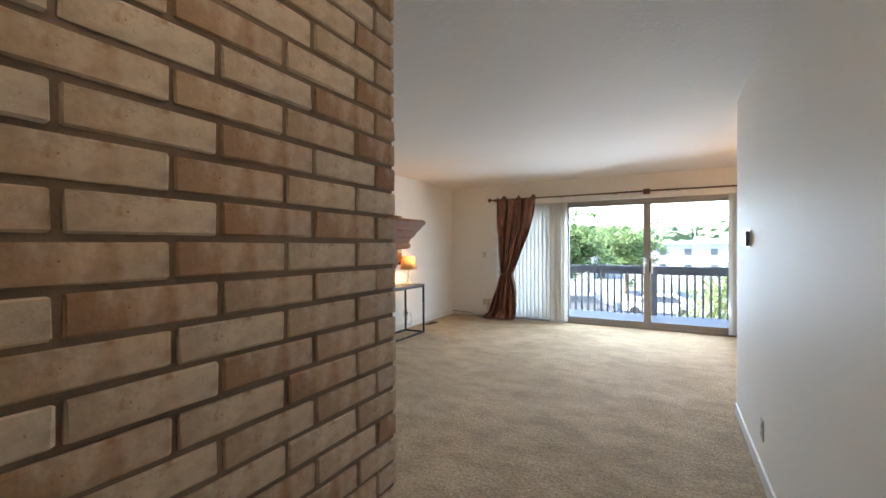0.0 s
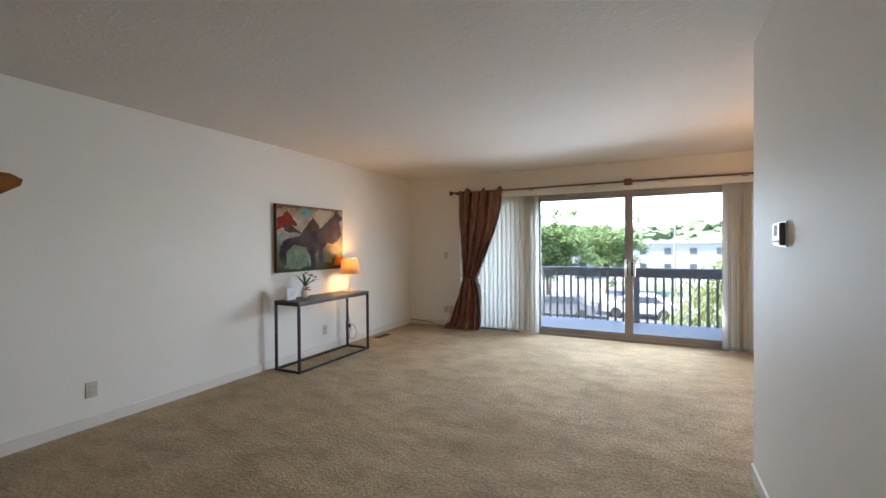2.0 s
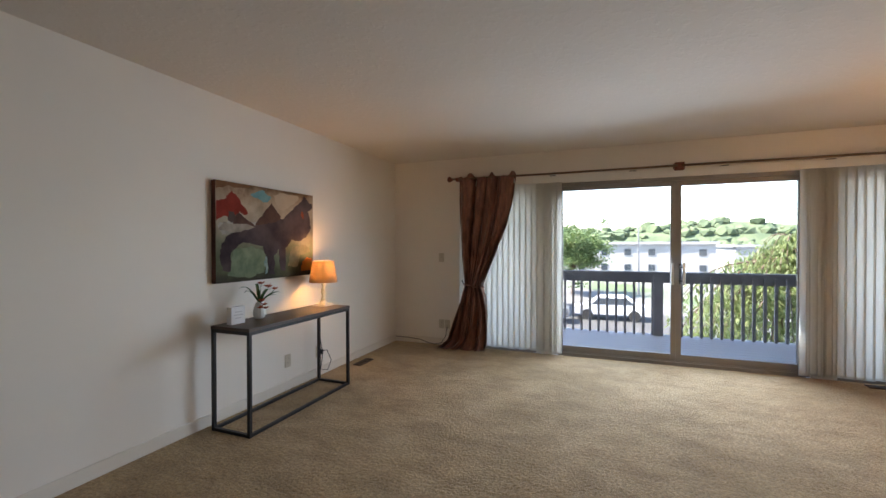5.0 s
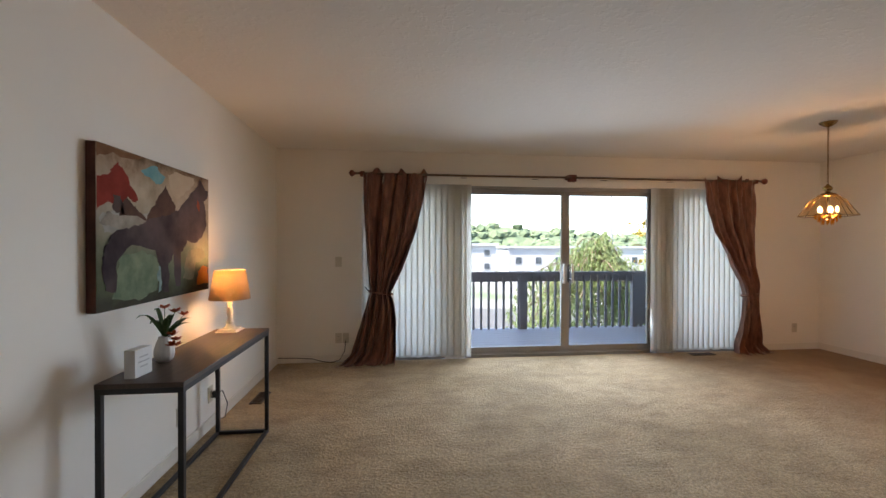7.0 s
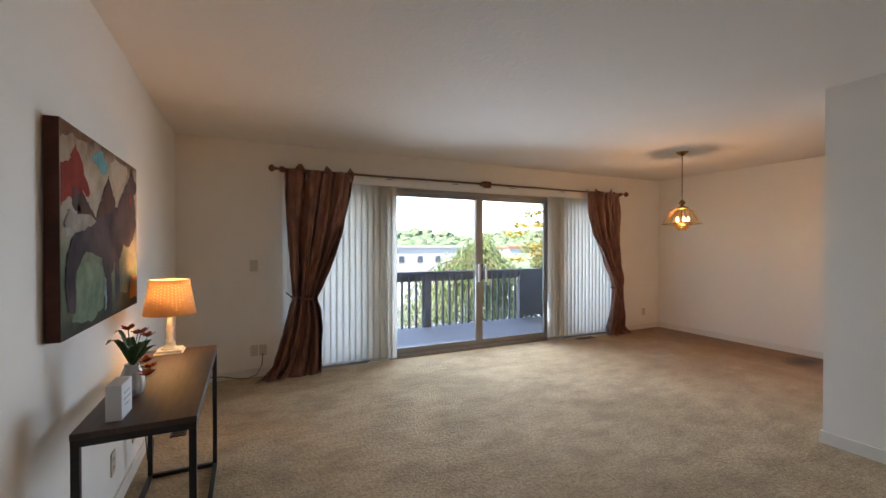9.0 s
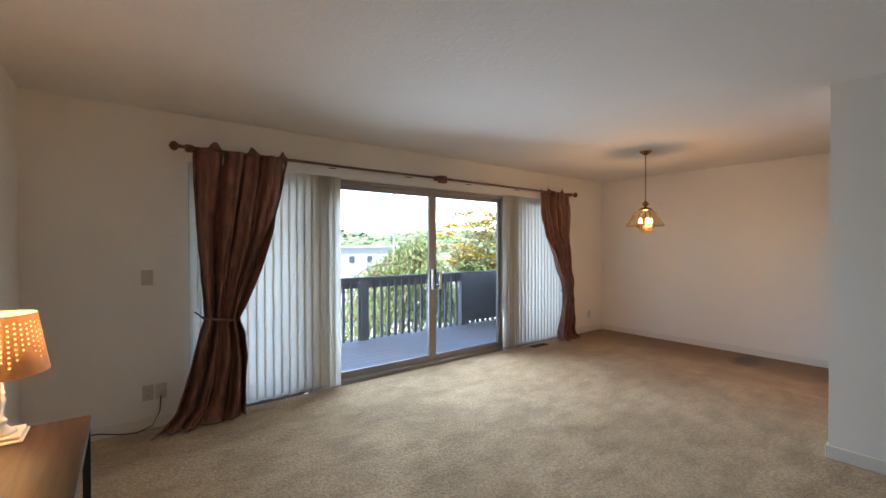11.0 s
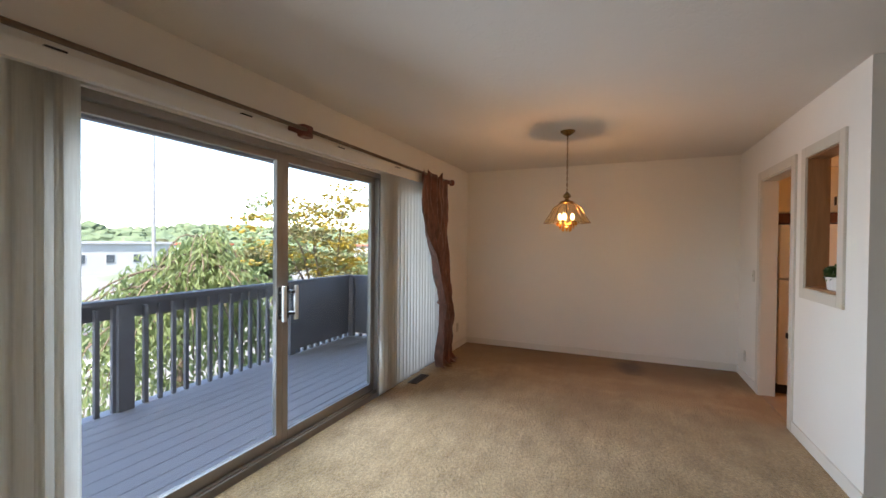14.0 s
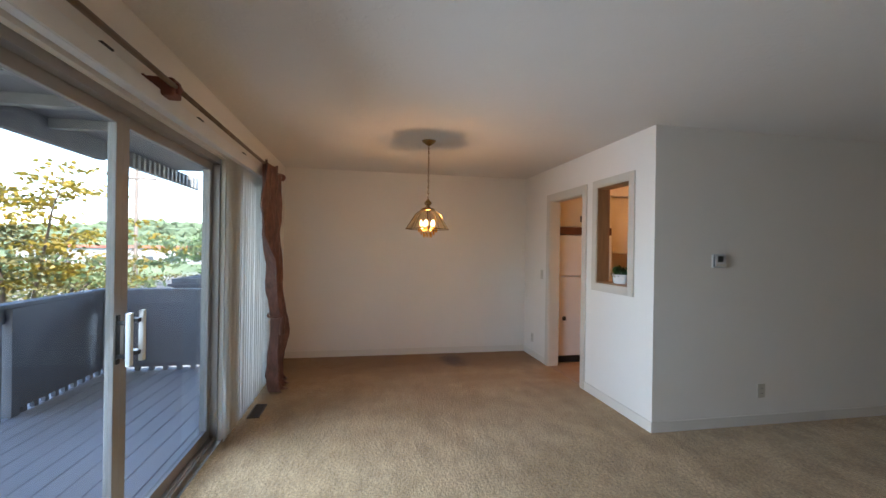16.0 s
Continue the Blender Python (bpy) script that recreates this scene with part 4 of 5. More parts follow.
floor_vent(-3.53, 6.28, 0.10, 0.28, "brown floor vent in the carpet along the wall")

# ---- fireplace: brick side, mantel, plant ----
fire = tagged(finish("fireplace", boxes((XL, XB - 0.008, YB, YF - 0.010, 0, CEIL)), MORTAR), "tan brick fireplace breast with a golden oak mantel", "fireplace")
prof = [(1.27, 1.422), (1.474, 1.432), (1.486, 1.424), (1.484, 1.416), (1.462, 1.400), (1.456, 1.392), (1.446, 1.388), (1.428, 1.368), (1.414, 1.362), (1.407, 1.352), (1.404, 1.346), (1.412, 1.338), (1.410, 1.330), (1.393, 1.325), (1.362, 1.324)]
YM = 1.272
mant = thing("mantel", (XB - 0.028, YM, 1.43), "golden oak fireplace mantel with stepped mouldings and a scrolled corbel", "mantel")


def mantel_shelf():
    """Mouldings along the front, returned round the end with a mitre."""
    bm = bmesh.new()
    rows = []
    for y, zz in prof:
        p = y - YM + (0.020 if y > 1.3 else 0.0)
        zz = min(zz - 0.007, 1.424)
        flare = 0.25 * max(0.0, p - 0.09)
        rows.append([bm.verts.new(v) for v in ((-2.2, p, zz - 1.43), (flare - 0.012, p, zz - 1.43), (flare - 0.012, -0.005, zz - 1.43), (-2.2, -0.005, zz - 1.43))])
    for a, b in zip(rows, rows[1:]):
        for k in range(4):
            bm.faces.new((a[k], a[(k + 1) % 4], b[(k + 1) % 4], b[k]))
    bm.faces.new(rows[0])
    bm.faces.new(rows[-1][::-1])
    bmesh.ops.recalc_face_normals(bm, faces=bm.faces)
    return bm


part("shelf", mantel_shelf(), OAK, mant)
corb = [(-0.005, -0.112), (0.112, -0.112), (0.112, -0.163), (0.101, -0.173), (0.089, -0.190), (0.080, -0.210), (0.070, -0.230), (0.057, -0.244), (0.043, -0.255), (0.031, -0.274), (0.016, -0.300), (-0.005, -0.318)]
for x in (-0.10, -2.1):
    part("corbel", prism(corb, "x", x, x + 0.085), OAK, mant)
part("frieze", boxes((-2.1, -0.1, -0.004, 0.03, -0.24, -0.106), bevel=0.003), OAK, mant)

plant = thing("potted_plant", (-1.0, 1.41, 1.425), "bushy green plant in a white pot on the mantel", "plant")
part("pot", lathe([(0.046, 0.0), (0.050, 0.004), (0.064, 0.074), (0.069, 0.076), (0.069, 0.092), (0.062, 0.092), (0.058, 0.078)], 32), plain("pot_white", (0.66, 0.62, 0.56), (0.74, 0.70, 0.64), 8, 0.4), plant, smooth=True)
part("soil", lathe([(0.058, 0.076), (0.058, 0.084)], 20), DARK, plant)


def leafy(name, parent, centre, radii, count, size, mat, seed, droop=0.2):
    r = random.Random(seed)
    bm = bmesh.new()
    for _ in range(count):
        d = Vector((r.gauss(0, 1), r.gauss(0, 1), r.gauss(0, 1))).normalized()
        q = (0.45 + 0.6 * r.random()) * (1 + 0.25 * noise.noise(d * 2.3 + Vector((seed, 0, 0))))
        p = Vector(centre) + Vector((d.x * radii[0], d.y * radii[1], d.z * radii[2])) * q
        ax = (d + Vector((r.uniform(-1, 1), r.uniform(-1, 1), r.uniform(-1, 1) - droop)) * 0.8).normalized()
        s = ax.cross(Vector((r.random(), r.random(), r.random() + 0.2))).normalized()
        ln = size * r.uniform(0.7, 1.3)
        up = s.cross(ax) * ln * 0.12
        vs = [bm.verts.new(p), bm.verts.new(p + ax * ln * 0.4 + s * ln * 0.3 + up), bm.verts.new(p + ax * ln), bm.verts.new(p + ax * ln * 0.4 - s * ln * 0.3 + up)]
        bm.faces.new((vs[0], vs[1], vs[2]))
        bm.faces.new((vs[0], vs[2], vs[3]))
    return part(name, bm, mat, parent)


def leaf_material(name, low, high, through=0.3):
    m, nt, b = material(name, 0.5)
    g = nt.nodes.new("ShaderNodeNewGeometry")
    c = ramp(nt, g.outputs["Random Per Island"], (0.0, low), (1.0, high))
    nt.links.new(c, b.inputs["Base Color"])
    tl = nt.nodes.new("ShaderNodeBsdfTranslucent")
    nt.links.new(c, tl.inputs["Color"])
    mx = nt.nodes.new("ShaderNodeMixShader")
    mx.inputs[0].default_value = through
    nt.links.new(b.outputs[0], mx.inputs[1])
    nt.links.new(tl.outputs[0], mx.inputs[2])
    nt.links.new(mx.outputs[0], nt.nodes["Material Output"].inputs["Surface"])
    return m


LEAF_DARK = leaf_material("bush_leaf", (0.02, 0.055, 0.015), (0.08, 0.15, 0.045), 0.2)
leafy("foliage", plant, (0, 0.008, 0.132), (0.092, 0.092, 0.066), 2300, 0.021, LEAF_DARK, 3)

# ---- kitchen behind the partition ----
setting("wall_kitchen_east", boxes((XR, XR + T, YB - T, YP - T, 0, CEIL)), WALL, "cream kitchen wall behind the refrigerator")
setting("wall_kitchen_south", boxes((XH + T, XR, YB - T, YB, 0, CEIL)), WALL, "cream wall that closes the kitchen")
setting("trim_kitchen_floor", boxes((XH + T, XR, YB, YP - 0.02, 0.0, 0.006)), plain("kitchen_vinyl", (0.30, 0.19, 0.11), (0.40, 0.27, 0.17), 5, 0.4), "tan kitchen floor covering beyond the doorway")
fr = thing("refrigerator", (2.89, 3.585, 0), "white two-door refrigerator seen through the doorway", "refrigerator")
FRIDGE = plain("fridge_enamel", (0.70, 0.68, 0.64), (0.75, 0.73, 0.69), 3, 0.35, relief=0.05)
part("body", boxes((-0.36, 0.27, -0.365, 0.365, 0.09, 1.62), bevel=0.006), FRIDGE, fr)
part("freezer_door", boxes((-0.43, -0.365, -0.365, 0.365, 1.112, 1.625), bevel=0.012), FRIDGE, fr)
fd = part("fridge_door", boxes((-0.43, -0.365, -0.365, 0.365, 0.10, 1.098), bevel=0.012), FRIDGE, fr)
part("handle", boxes((-0.455, -0.43, 0.27, 0.31, 0.55, 0.60), bevel=0.004), DARK, fd)
part("toe_grille", boxes((-0.40, -0.36, -0.36, 0.36, 0.01, 0.095)), DARK, fr)
CAB = plain("kitchen_cabinet_paint", (0.62, 0.54, 0.40), (0.68, 0.60, 0.46), 4, 0.4)


def upper_cabinet(y0, y1, z0, z1, x0):
    c = thing("wall_cabinet", (XR, (y0 + y1) / 2, z0), "cream painted kitchen wall cabinet with two doors", "cabinet", "kitchen cabinets")
    h = (y1 - y0) / 2
    part("carcass", boxes((x0 - XR + 0.02, 0.0, -h, h, 0, z1 - z0), bevel=0.002), CAB, c)
    for s in (-1, 1):
        a, b = (0.003, h - 0.003) if s > 0 else (-h + 0.003, -0.003)
        d = part("door", boxes((x0 - XR, x0 - XR + 0.018, a, b, 0.01, z1 - z0 - 0.01), bevel=0.003), CAB, c)
        part("handle", boxes((x0 - XR - 0.02, x0 - XR, s * 0.05 - 0.006, s * 0.05 + 0.006, 0.06, 0.14), bevel=0.003), BLACK_METAL, d)
    return c


upper_cabinet(3.18, 3.98, 1.74, 2.16, 2.52)
upper_cabinet(2.3, 3.16, 1.40, 2.16, 2.60)
setting("trim_soffit", boxes((2.50, XR, YB, YP - T, 2.16, CEIL)), WALL, "plain soffit over the kitchen cabinets")
part("label", boxes((-0.433, -0.4305, 3.32 - 3.585, 3.39 - 3.585, 1.485, 1.555)), DARK, bpy.data.objects["freezer_door"], "small dark square label")
# boards added for the dark gaps beside and above the refrigerator
MAROON = plain("maroon_board", (0.075, 0.022, 0.014), (0.11, 0.035, 0.022), 5, 0.5)
sur = thing("fridge_surround", (2.72, 3.585, 0), "dark maroon boards filling the gaps beside and above the refrigerator", "surround")
part("side_board", boxes((-0.22, 0.44, 0.368, 0.388, 0.0, 1.735), bevel=0.002), MAROON, sur)
part("top_board", boxes((-0.20, 0.44, -0.40, 0.388, 1.64, 1.735), bevel=0.002), MAROON, sur)
pot = thing("potted_plant", (1.06, YP - 0.075, PZ0 + 0.014), "small green plant in a white basket pot on the pass-through sill", "plant")
bm = bmesh.new()
rings = []
for r, zz in ((0.062, 0), (0.068, 0.01), (0.080, 0.07), (0.086, 0.075), (0.086, 0.085), (0.078, 0.085), (0.074, 0.06)):
    rings.append([bm.verts.new((r * (1.25 + 0.03 * (k % 2)) * math.cos(2 * math.pi * k / 40), 0.62 * r * (1 + 0.03 * (k % 2)) * math.sin(2 * math.pi * k / 40), zz)) for k in range(40)])
for a, b in zip(rings, rings[1:]):
    for k in range(40):
        bm.faces.new((a[k], a[(k + 1) % 40], b[(k + 1) % 40], b[k]))
bm.faces.new(rings[0][::-1])
part("basket", bm, WHITE, pot)
leafy("foliage", pot, (0, 0, 0.10), (0.09, 0.055, 0.05), 500, 0.026, LEAF_DARK, 11)
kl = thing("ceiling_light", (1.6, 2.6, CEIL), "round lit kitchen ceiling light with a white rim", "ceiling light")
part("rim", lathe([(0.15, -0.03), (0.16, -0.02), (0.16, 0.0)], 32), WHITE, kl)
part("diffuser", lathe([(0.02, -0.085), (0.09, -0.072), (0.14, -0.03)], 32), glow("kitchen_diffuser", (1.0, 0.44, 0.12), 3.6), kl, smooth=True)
# unseen hall copy, added to brighten the brick, carpet and near ceiling
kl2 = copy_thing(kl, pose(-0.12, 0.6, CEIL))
tagged(kl2, "round ceiling light with a white rim, added unseen to brighten the hall")
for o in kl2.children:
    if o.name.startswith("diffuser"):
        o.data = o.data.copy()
        o.data.materials[0] = glow("hall_fill_diffuser", (1.0, 0.80, 0.58), 0.50)

# ---- balcony ----
BX0, BX1 = -4.6, 3.06
RAILY = 9.34
DECK_GREY = plain("deck_paint", (0.52, 0.485, 0.485), (0.61, 0.575, 0.575), 3, 0.6, fine=60, relief=0.3, stretch=(1, 10, 10))
RAIL_GREY = plain("rail_paint", (0.15, 0.145, 0.153), (0.195, 0.19, 0.20), 4, 0.6, fine=40, relief=0.10)
setting("trim_deck_joists", boxes((BX0, BX1 + 0.1, YW + 0.15, RAILY + 0.12, DECK - 0.30, DECK - 0.03)), RAIL_GREY, "dark painted joists under the balcony deck")
rail = thing("balcony_railing", (0, RAILY, DECK), "dark grey painted wooden balcony railing with square balusters", "railing")
RT = 0.90 - DECK
part("rail_board", boxes((BX0, BX1, -0.02, 0.02, RT - 0.16, RT - 0.03), bevel=0.004), RAIL_GREY, rail)
part("rail_cap", boxes((BX0, BX1 + 0.06, -0.06, 0.06, RT - 0.03, RT + 0.006), bevel=0.005), RAIL_GREY, rail)
for x in (-3.2, -0.235):
    part("post", boxes((x - 0.065, x + 0.065, -0.09, 0.02, 0.002, RT - 0.035), bevel=0.005), RAIL_GREY, rail)
x = BX0 + 0.05
while x < 1.72:
    if min(abs(x - p) for p in (-3.2, -0.235)) > 0.07:
        part("baluster", boxes((x - 0.018, x + 0.018, -0.055, -0.02, 0.001, RT - 0.06), bevel=0.002), RAIL_GREY, rail)
    x += 0.1285
panel = thing("privacy_panel", (2.4, RAILY, DECK), "solid dark grey plywood panel of the balcony railing", "railing panel", "solid balcony panels")
part("sheet", boxes((-0.65, BX1 - 2.4, -0.06, -0.022, 0.055, RT - 0.033), bevel=0.002), RAIL_GREY, panel)
part("edge_post", boxes((-0.69, -0.60, -0.075, 0.02, 0.004, RT - 0.035), bevel=0.003), RAIL_GREY, panel)
for k in range(9):
    part("block", boxes((-0.55 + 0.13 * k, -0.50 + 0.13 * k, -0.06, -0.022, 0.004, 0.055)), RAIL_GREY, panel)
side = thing("privacy_panel", (BX1, 8.43, DECK), "solid dark grey side panel of the balcony with a flat cap", "railing panel", "solid balcony panels")
part("sheet", boxes((-0.02, 0.02, 7.53 - 8.43, RAILY - 8.43 - 0.062, 0.05, RT - 0.03), bevel=0.002), RAIL_GREY, side)
part("ledge", boxes((-0.045, -0.02, 7.53 - 8.43, RAILY - 8.43 - 0.062, RT - 0.17, RT - 0.03), bevel=0.003), RAIL_GREY, side)
part("cap", boxes((-0.07, 0.07, 7.53 - 8.43, RAILY - 8.43 - 0.062, RT - 0.03, RT + 0.006), bevel=0.004), RAIL_GREY, side)
for k in range(12):
    part("block", boxes((-0.02, 0.02, -0.84 + 0.15 * k, -0.79 + 0.15 * k, 0.004, 0.05)), RAIL_GREY, side)
part("corner_post", boxes((-0.10, -0.022, RAILY - 8.43 - 0.14, RAILY - 8.43 - 0.062, 0.004, RT - 0.035), bevel=0.003), RAIL_GREY, side)

# roof over the balcony: soffit boards, rafters, outer beam
SOFFIT = plain("soffit_paint", (0.24, 0.235, 0.22), (0.31, 0.30, 0.285), 3, 0.7, stretch=(1, 8, 8))
SZ = 2.62
roof = thing("balcony_roof", (0, 8.6, SZ), "dark grey timber balcony roof with rafters and an outer beam", "roof")
part("boards", boxes((BX0 - 0.5, BX1 + 2.5, YW + 0.15 - 8.6, 1.35, 0.10, 0.16)), RAIL_GREY, roof)
part("roof_top", boxes((BX0 - 0.8, BX1 + 2.8, -12.0, 1.5, 0.30, 0.40)), RAIL_GREY, roof)
part("beam", boxes((BX0 - 0.5, BX1 + 0.5, 1.0, 1.09, -0.14, 0.10), bevel=0.004), RAIL_GREY, roof)
for x in np.arange(-4.4, 3.4, 0.78):
    part("rafter", boxes((x - 0.045, x + 0.045, YW + 0.16 - 8.6, 0.995, 0.0, 0.10), bevel=0.003), SOFFIT, roof)
part("fascia", boxes((BX1 + 0.5, BX1 + 3.6, 1.04, 1.08, -0.10, 0.12)), SOFFIT, roof)
for x in np.arange(BX1 + 0.52, BX1 + 3.5, 0.15):
    part("batten", boxes((x, x + 0.07, 1.0, 1.04, -0.09, 0.10)), SOFFIT, roof)

# the neighbour's balcony beyond the side panel
nb = thing("neighbour_balcony", (BX1 + 2.2, 8.4, DECK), "dark grey neighbouring balcony corner with a slatted skirt", "balcony")
part("wall", boxes((-1.0, 1.4, -0.9, 0.7, -0.2, RT - 0.08), bevel=0.004), RAIL_GREY, nb)
part("cap", boxes((-1.05, 1.45, -0.9, 0.75, RT - 0.08, RT - 0.04), bevel=0.004), RAIL_GREY, nb)
for k in range(16):
    part("slat", boxes((-0.98 + 0.15 * k, -0.92 + 0.15 * k, -0.9, 0.72, RT - 0.04, RT + 0.03)), RAIL_GREY, nb)

# ---- outside ----
def ground_material():
    m, nt, b = material("town_ground", 0.9)
    c = ramp(nt, noise_node(nt, 0.035, 4, 0.6), (0.40, (0.115, 0.112, 0.107)), (0.52, (0.155, 0.15, 0.142)), (0.60, (0.07, 0.11, 0.04)))
    nt.links.new(c, b.inputs["Base Color"])
    return m


bm = bmesh.new()
bmesh.ops.create_grid(bm, x_segments=2, y_segments=2, size=2500, matrix=Matrix.Translation((0, 0, GROUND)))
setting("ground", bm, ground_material(), "pale paved lots and grass reaching the horizon")
bm = boxes((-90, 140, 24, 32, GROUND, GROUND + 0.02))
setting("road", bm, plain("asphalt", (0.05, 0.05, 0.05), (0.075, 0.074, 0.072), 0.4, 0.9, fine=30), "grey asphalt road below the balcony")
setting("pavement", boxes((-90, 140, 21.5, 23.9, GROUND, GROUND + 0.14)), plain("pavement_concrete", (0.20, 0.195, 0.185), (0.24, 0.235, 0.225), 0.8, 0.9), "pale concrete pavement along the road")

# woodland greens made paler, with the distance haze put into the colour
HILL = plain("far_woods", (0.055, 0.082, 0.045), (0.115, 0.145, 0.075), 0.22, 0.95, fine=0.5, relief=0.5, depth=1.0)


def woods(name, y, x0, x1, top, size, seed, mat, n, label, turn=0.0):
    """A far wooded ridge: a long mound with a ragged top of many leaf clumps."""
    r = random.Random(seed)
    bm = bmesh.new()
    k = 90
    ridge = [(x0 + (x1 - x0) * i / k, top * (0.62 + 0.38 * noise.noise(Vector((i * 0.11, seed, 0))) + 0.1 * noise.noise(Vector((i * 0.5, seed, 4))))) for i in range(k + 1)]
    rows = [[bm.verts.new((x, y + dy, GROUND + (h - GROUND) * f)) for x, h in ridge] for dy, f in ((-26, 0.0), (-14, 0.62), (0, 1.0), (30, 0.6), (50, 0.0))]
    for a, b in zip(rows, rows[1:]):
        for i in range(k):
            bm.faces.new((a[i], a[i + 1], b[i + 1], b[i]))
    for _ in range(n):
        i = r.random() * k
        x, h = ridge[int(i)]
        f = r.random()
        dy, ff = -14 * f - 1, 1 - 0.38 * f
        p = Vector((x + r.uniform(-1, 1) * (x1 - x0) / k, y + dy, GROUND + (h - GROUND) * ff))
        s = size * r.uniform(0.6, 1.4)
        q = bmesh.ops.create_icosphere(bm, subdivisions=1, radius=s, matrix=Matrix.Translation(p) @ Matrix.Diagonal((1.2, 1.0, 0.85, 1)))
        for v in q["verts"]:
            v.co += Vector((r.uniform(-1, 1), r.uniform(-1, 1), r.uniform(-1, 1))) * s * 0.28
    bmesh.ops.transform(bm, matrix=Matrix.Rotation(math.radians(turn), 4, "Z"), verts=bm.verts)
    return tagged(finish(name, bm, mat), label, "woods", kind="stuff")


woods("far_woods", 230, -260, 420, 16.0, 2.3, 2, HILL, 800, "wooded green ridge on the horizon")
woods("far_woods", 120, -140, 30, 2.6, 1.2, 5, HILL, 400, "nearer band of green trees behind the buildings")
woods("far_woods", 95, 70, 230, 4.0, 1.4, 7, HILL, 420, "green wooded slope beyond the yellow tree")

woods("far_woods", 260, -240, 260, 17.0, 2.5, 11, HILL, 600, "wooded green hills on the eastern horizon", -78)
woods("far_woods", 105, -70, 60, 3.6, 1.4, 13, HILL, 320, "green trees behind the eastern low buildings", -52)

STUCCO = plain("white_stucco", (0.30, 0.295, 0.285), (0.36, 0.355, 0.345), 0.4, 0.8)
REDROOF = plain("red_roof", (0.32, 0.08, 0.05), (0.42, 0.12, 0.08), 0.6, 0.7)
ROOF = plain("grey_roof", (0.28, 0.28, 0.29), (0.34, 0.34, 0.35), 0.4, 0.7)
WIN = plain("window_dark", (0.03, 0.04, 0.05), (0.06, 0.07, 0.08), 1.0, 0.15)


def building(x, y, w, d, h, rows, cols, label, roof=None, win=(1.0, 1.1), rz=0.0):
    e = thing("building", (x, y, GROUND), label, "building", "far white buildings", rz)
    part("wall", boxes((-w / 2, w / 2, 0, d, 0, h)), STUCCO, e)
    part("roof", boxes((-w / 2 - 0.3, w / 2 + 0.3, -0.3, d + 0.3, h, h + 0.35)), roof or ROOF, e)
    for i in range(rows):
        for j in range(cols):
            cx, cz = -w / 2 + w * (j + 0.5) / cols, 0.9 + (h - 0.6) * (i + 0.35) / rows
            f = part("window", boxes((cx - win[0] / 2 - 0.08, cx + win[0] / 2 + 0.08, -0.05, 0.05, cz - win[1] / 2 - 0.08, cz + win[1] / 2 + 0.08)), STUCCO, e)
            part("pane", boxes((cx - win[0] / 2, cx + win[0] / 2, -0.07, -0.052, cz - win[1] / 2, cz + win[1] / 2)), WIN, f)
    return e


building(2, 62, 20, 12, 4.6, 2, 7, "white two-storey building with small dark windows", None, (0.8, 0.8))
building(-15, 58, 12, 12, 4.2, 1, 4, "low white building with a grey roof")
building(28, 70, 24, 12, 4.2, 1, 7, "long low white building with dark windows")
building(62, 78, 26, 12, 4.0, 1, 7, "long low building with a reddish front", REDROOF)
building(72, 44, 24, 12, 4.0, 1, 7, "long low white building beyond the yellow tree", REDROOF, rz=-55)
building(84, 18, 20, 12, 3.8, 1, 6, "low pale building among green trees", rz=-75)
building(-34, 66, 18, 14, 4.4, 2, 5, "white building among trees")


LAMP_GREY = plain("lamp_post_grey", (0.16, 0.16, 0.165), (0.20, 0.20, 0.205), 3, 0.5)


def street_lamp(x, y, h, arm, label):
    e = thing("street_lamp", (x, y, GROUND), label, "street lamp", "street lamps")
    part("pole", tube([(0, 0, 0), (0, 0, h * 0.5), (0, 0, h)], 0.11, 10, taper=0.06), LAMP_GREY, e)
    part("arm", tube([(0, 0, h - 0.05), (arm * 0.5, 0, h + 0.2), (arm, 0, h + 0.15)], 0.05, 8), LAMP_GREY, e)
    part("lamp_head", boxes((arm - 0.35, arm + 0.35, -0.14, 0.14, h + 0.06, h + 0.2), bevel=0.03), LAMP_GREY, e)


street_lamp(11.1, 27.4, 10.3, -1.6, "tall grey street lamp by the road")
street_lamp(2.0, 44.0, 7.0, 1.2, "grey street lamp before the white buildings")
street_lamp(-6.5, 40.0, 6.2, 1.2, "grey street lamp before the white buildings")
up = thing("utility_pole", (32.0, 23.0, GROUND), "wooden utility pole with two crossarms", "utility pole")
POLE = plain("pole_wood", (0.14, 0.11, 0.09), (0.2, 0.16, 0.13), 2, 0.9)
part("pole", tube([(0, 0, 0), (0, 0, 6), (0, 0, 11)], 0.16, 10, taper=0.1), POLE, up)
part("crossarm", boxes((-0.1, 0.1, -1.3, 1.3, 9.4, 9.55)), POLE, up)
part("crossarm", boxes((-0.1, 0.1, -1.3, 1.3, 10.3, 10.45)), POLE, up)
wires = thing("power_line", (0, 45, GROUND), "thin power lines between two wooden poles", "power line")
for x in (-40, 50):
    part("pole", tube([(x, 0, 0), (x, 0, 4), (x, 0, 8.2)], 0.13, 8, taper=0.09), POLE, wires)
for dz in (0.0, 0.5):
    part("wire", tube([(-90, 0, dz + 7.8), (-40, 0, dz + 7.3), (5, 0, dz + 7.0), (50, 0, dz + 7.3), (100, 0, dz + 7.9)], 0.03, 6), DARK, wires)
ss = thing("traffic_sign", (17.5, 21.0, GROUND), "red round no-entry traffic sign on a post", "traffic sign")
part("post", tube([(0, 0, 0), (0, 0, 2.4)], 0.03, 8), ALU, ss)
bm = lathe([(0.38, -0.02), (0.38, 0.02)], 24)
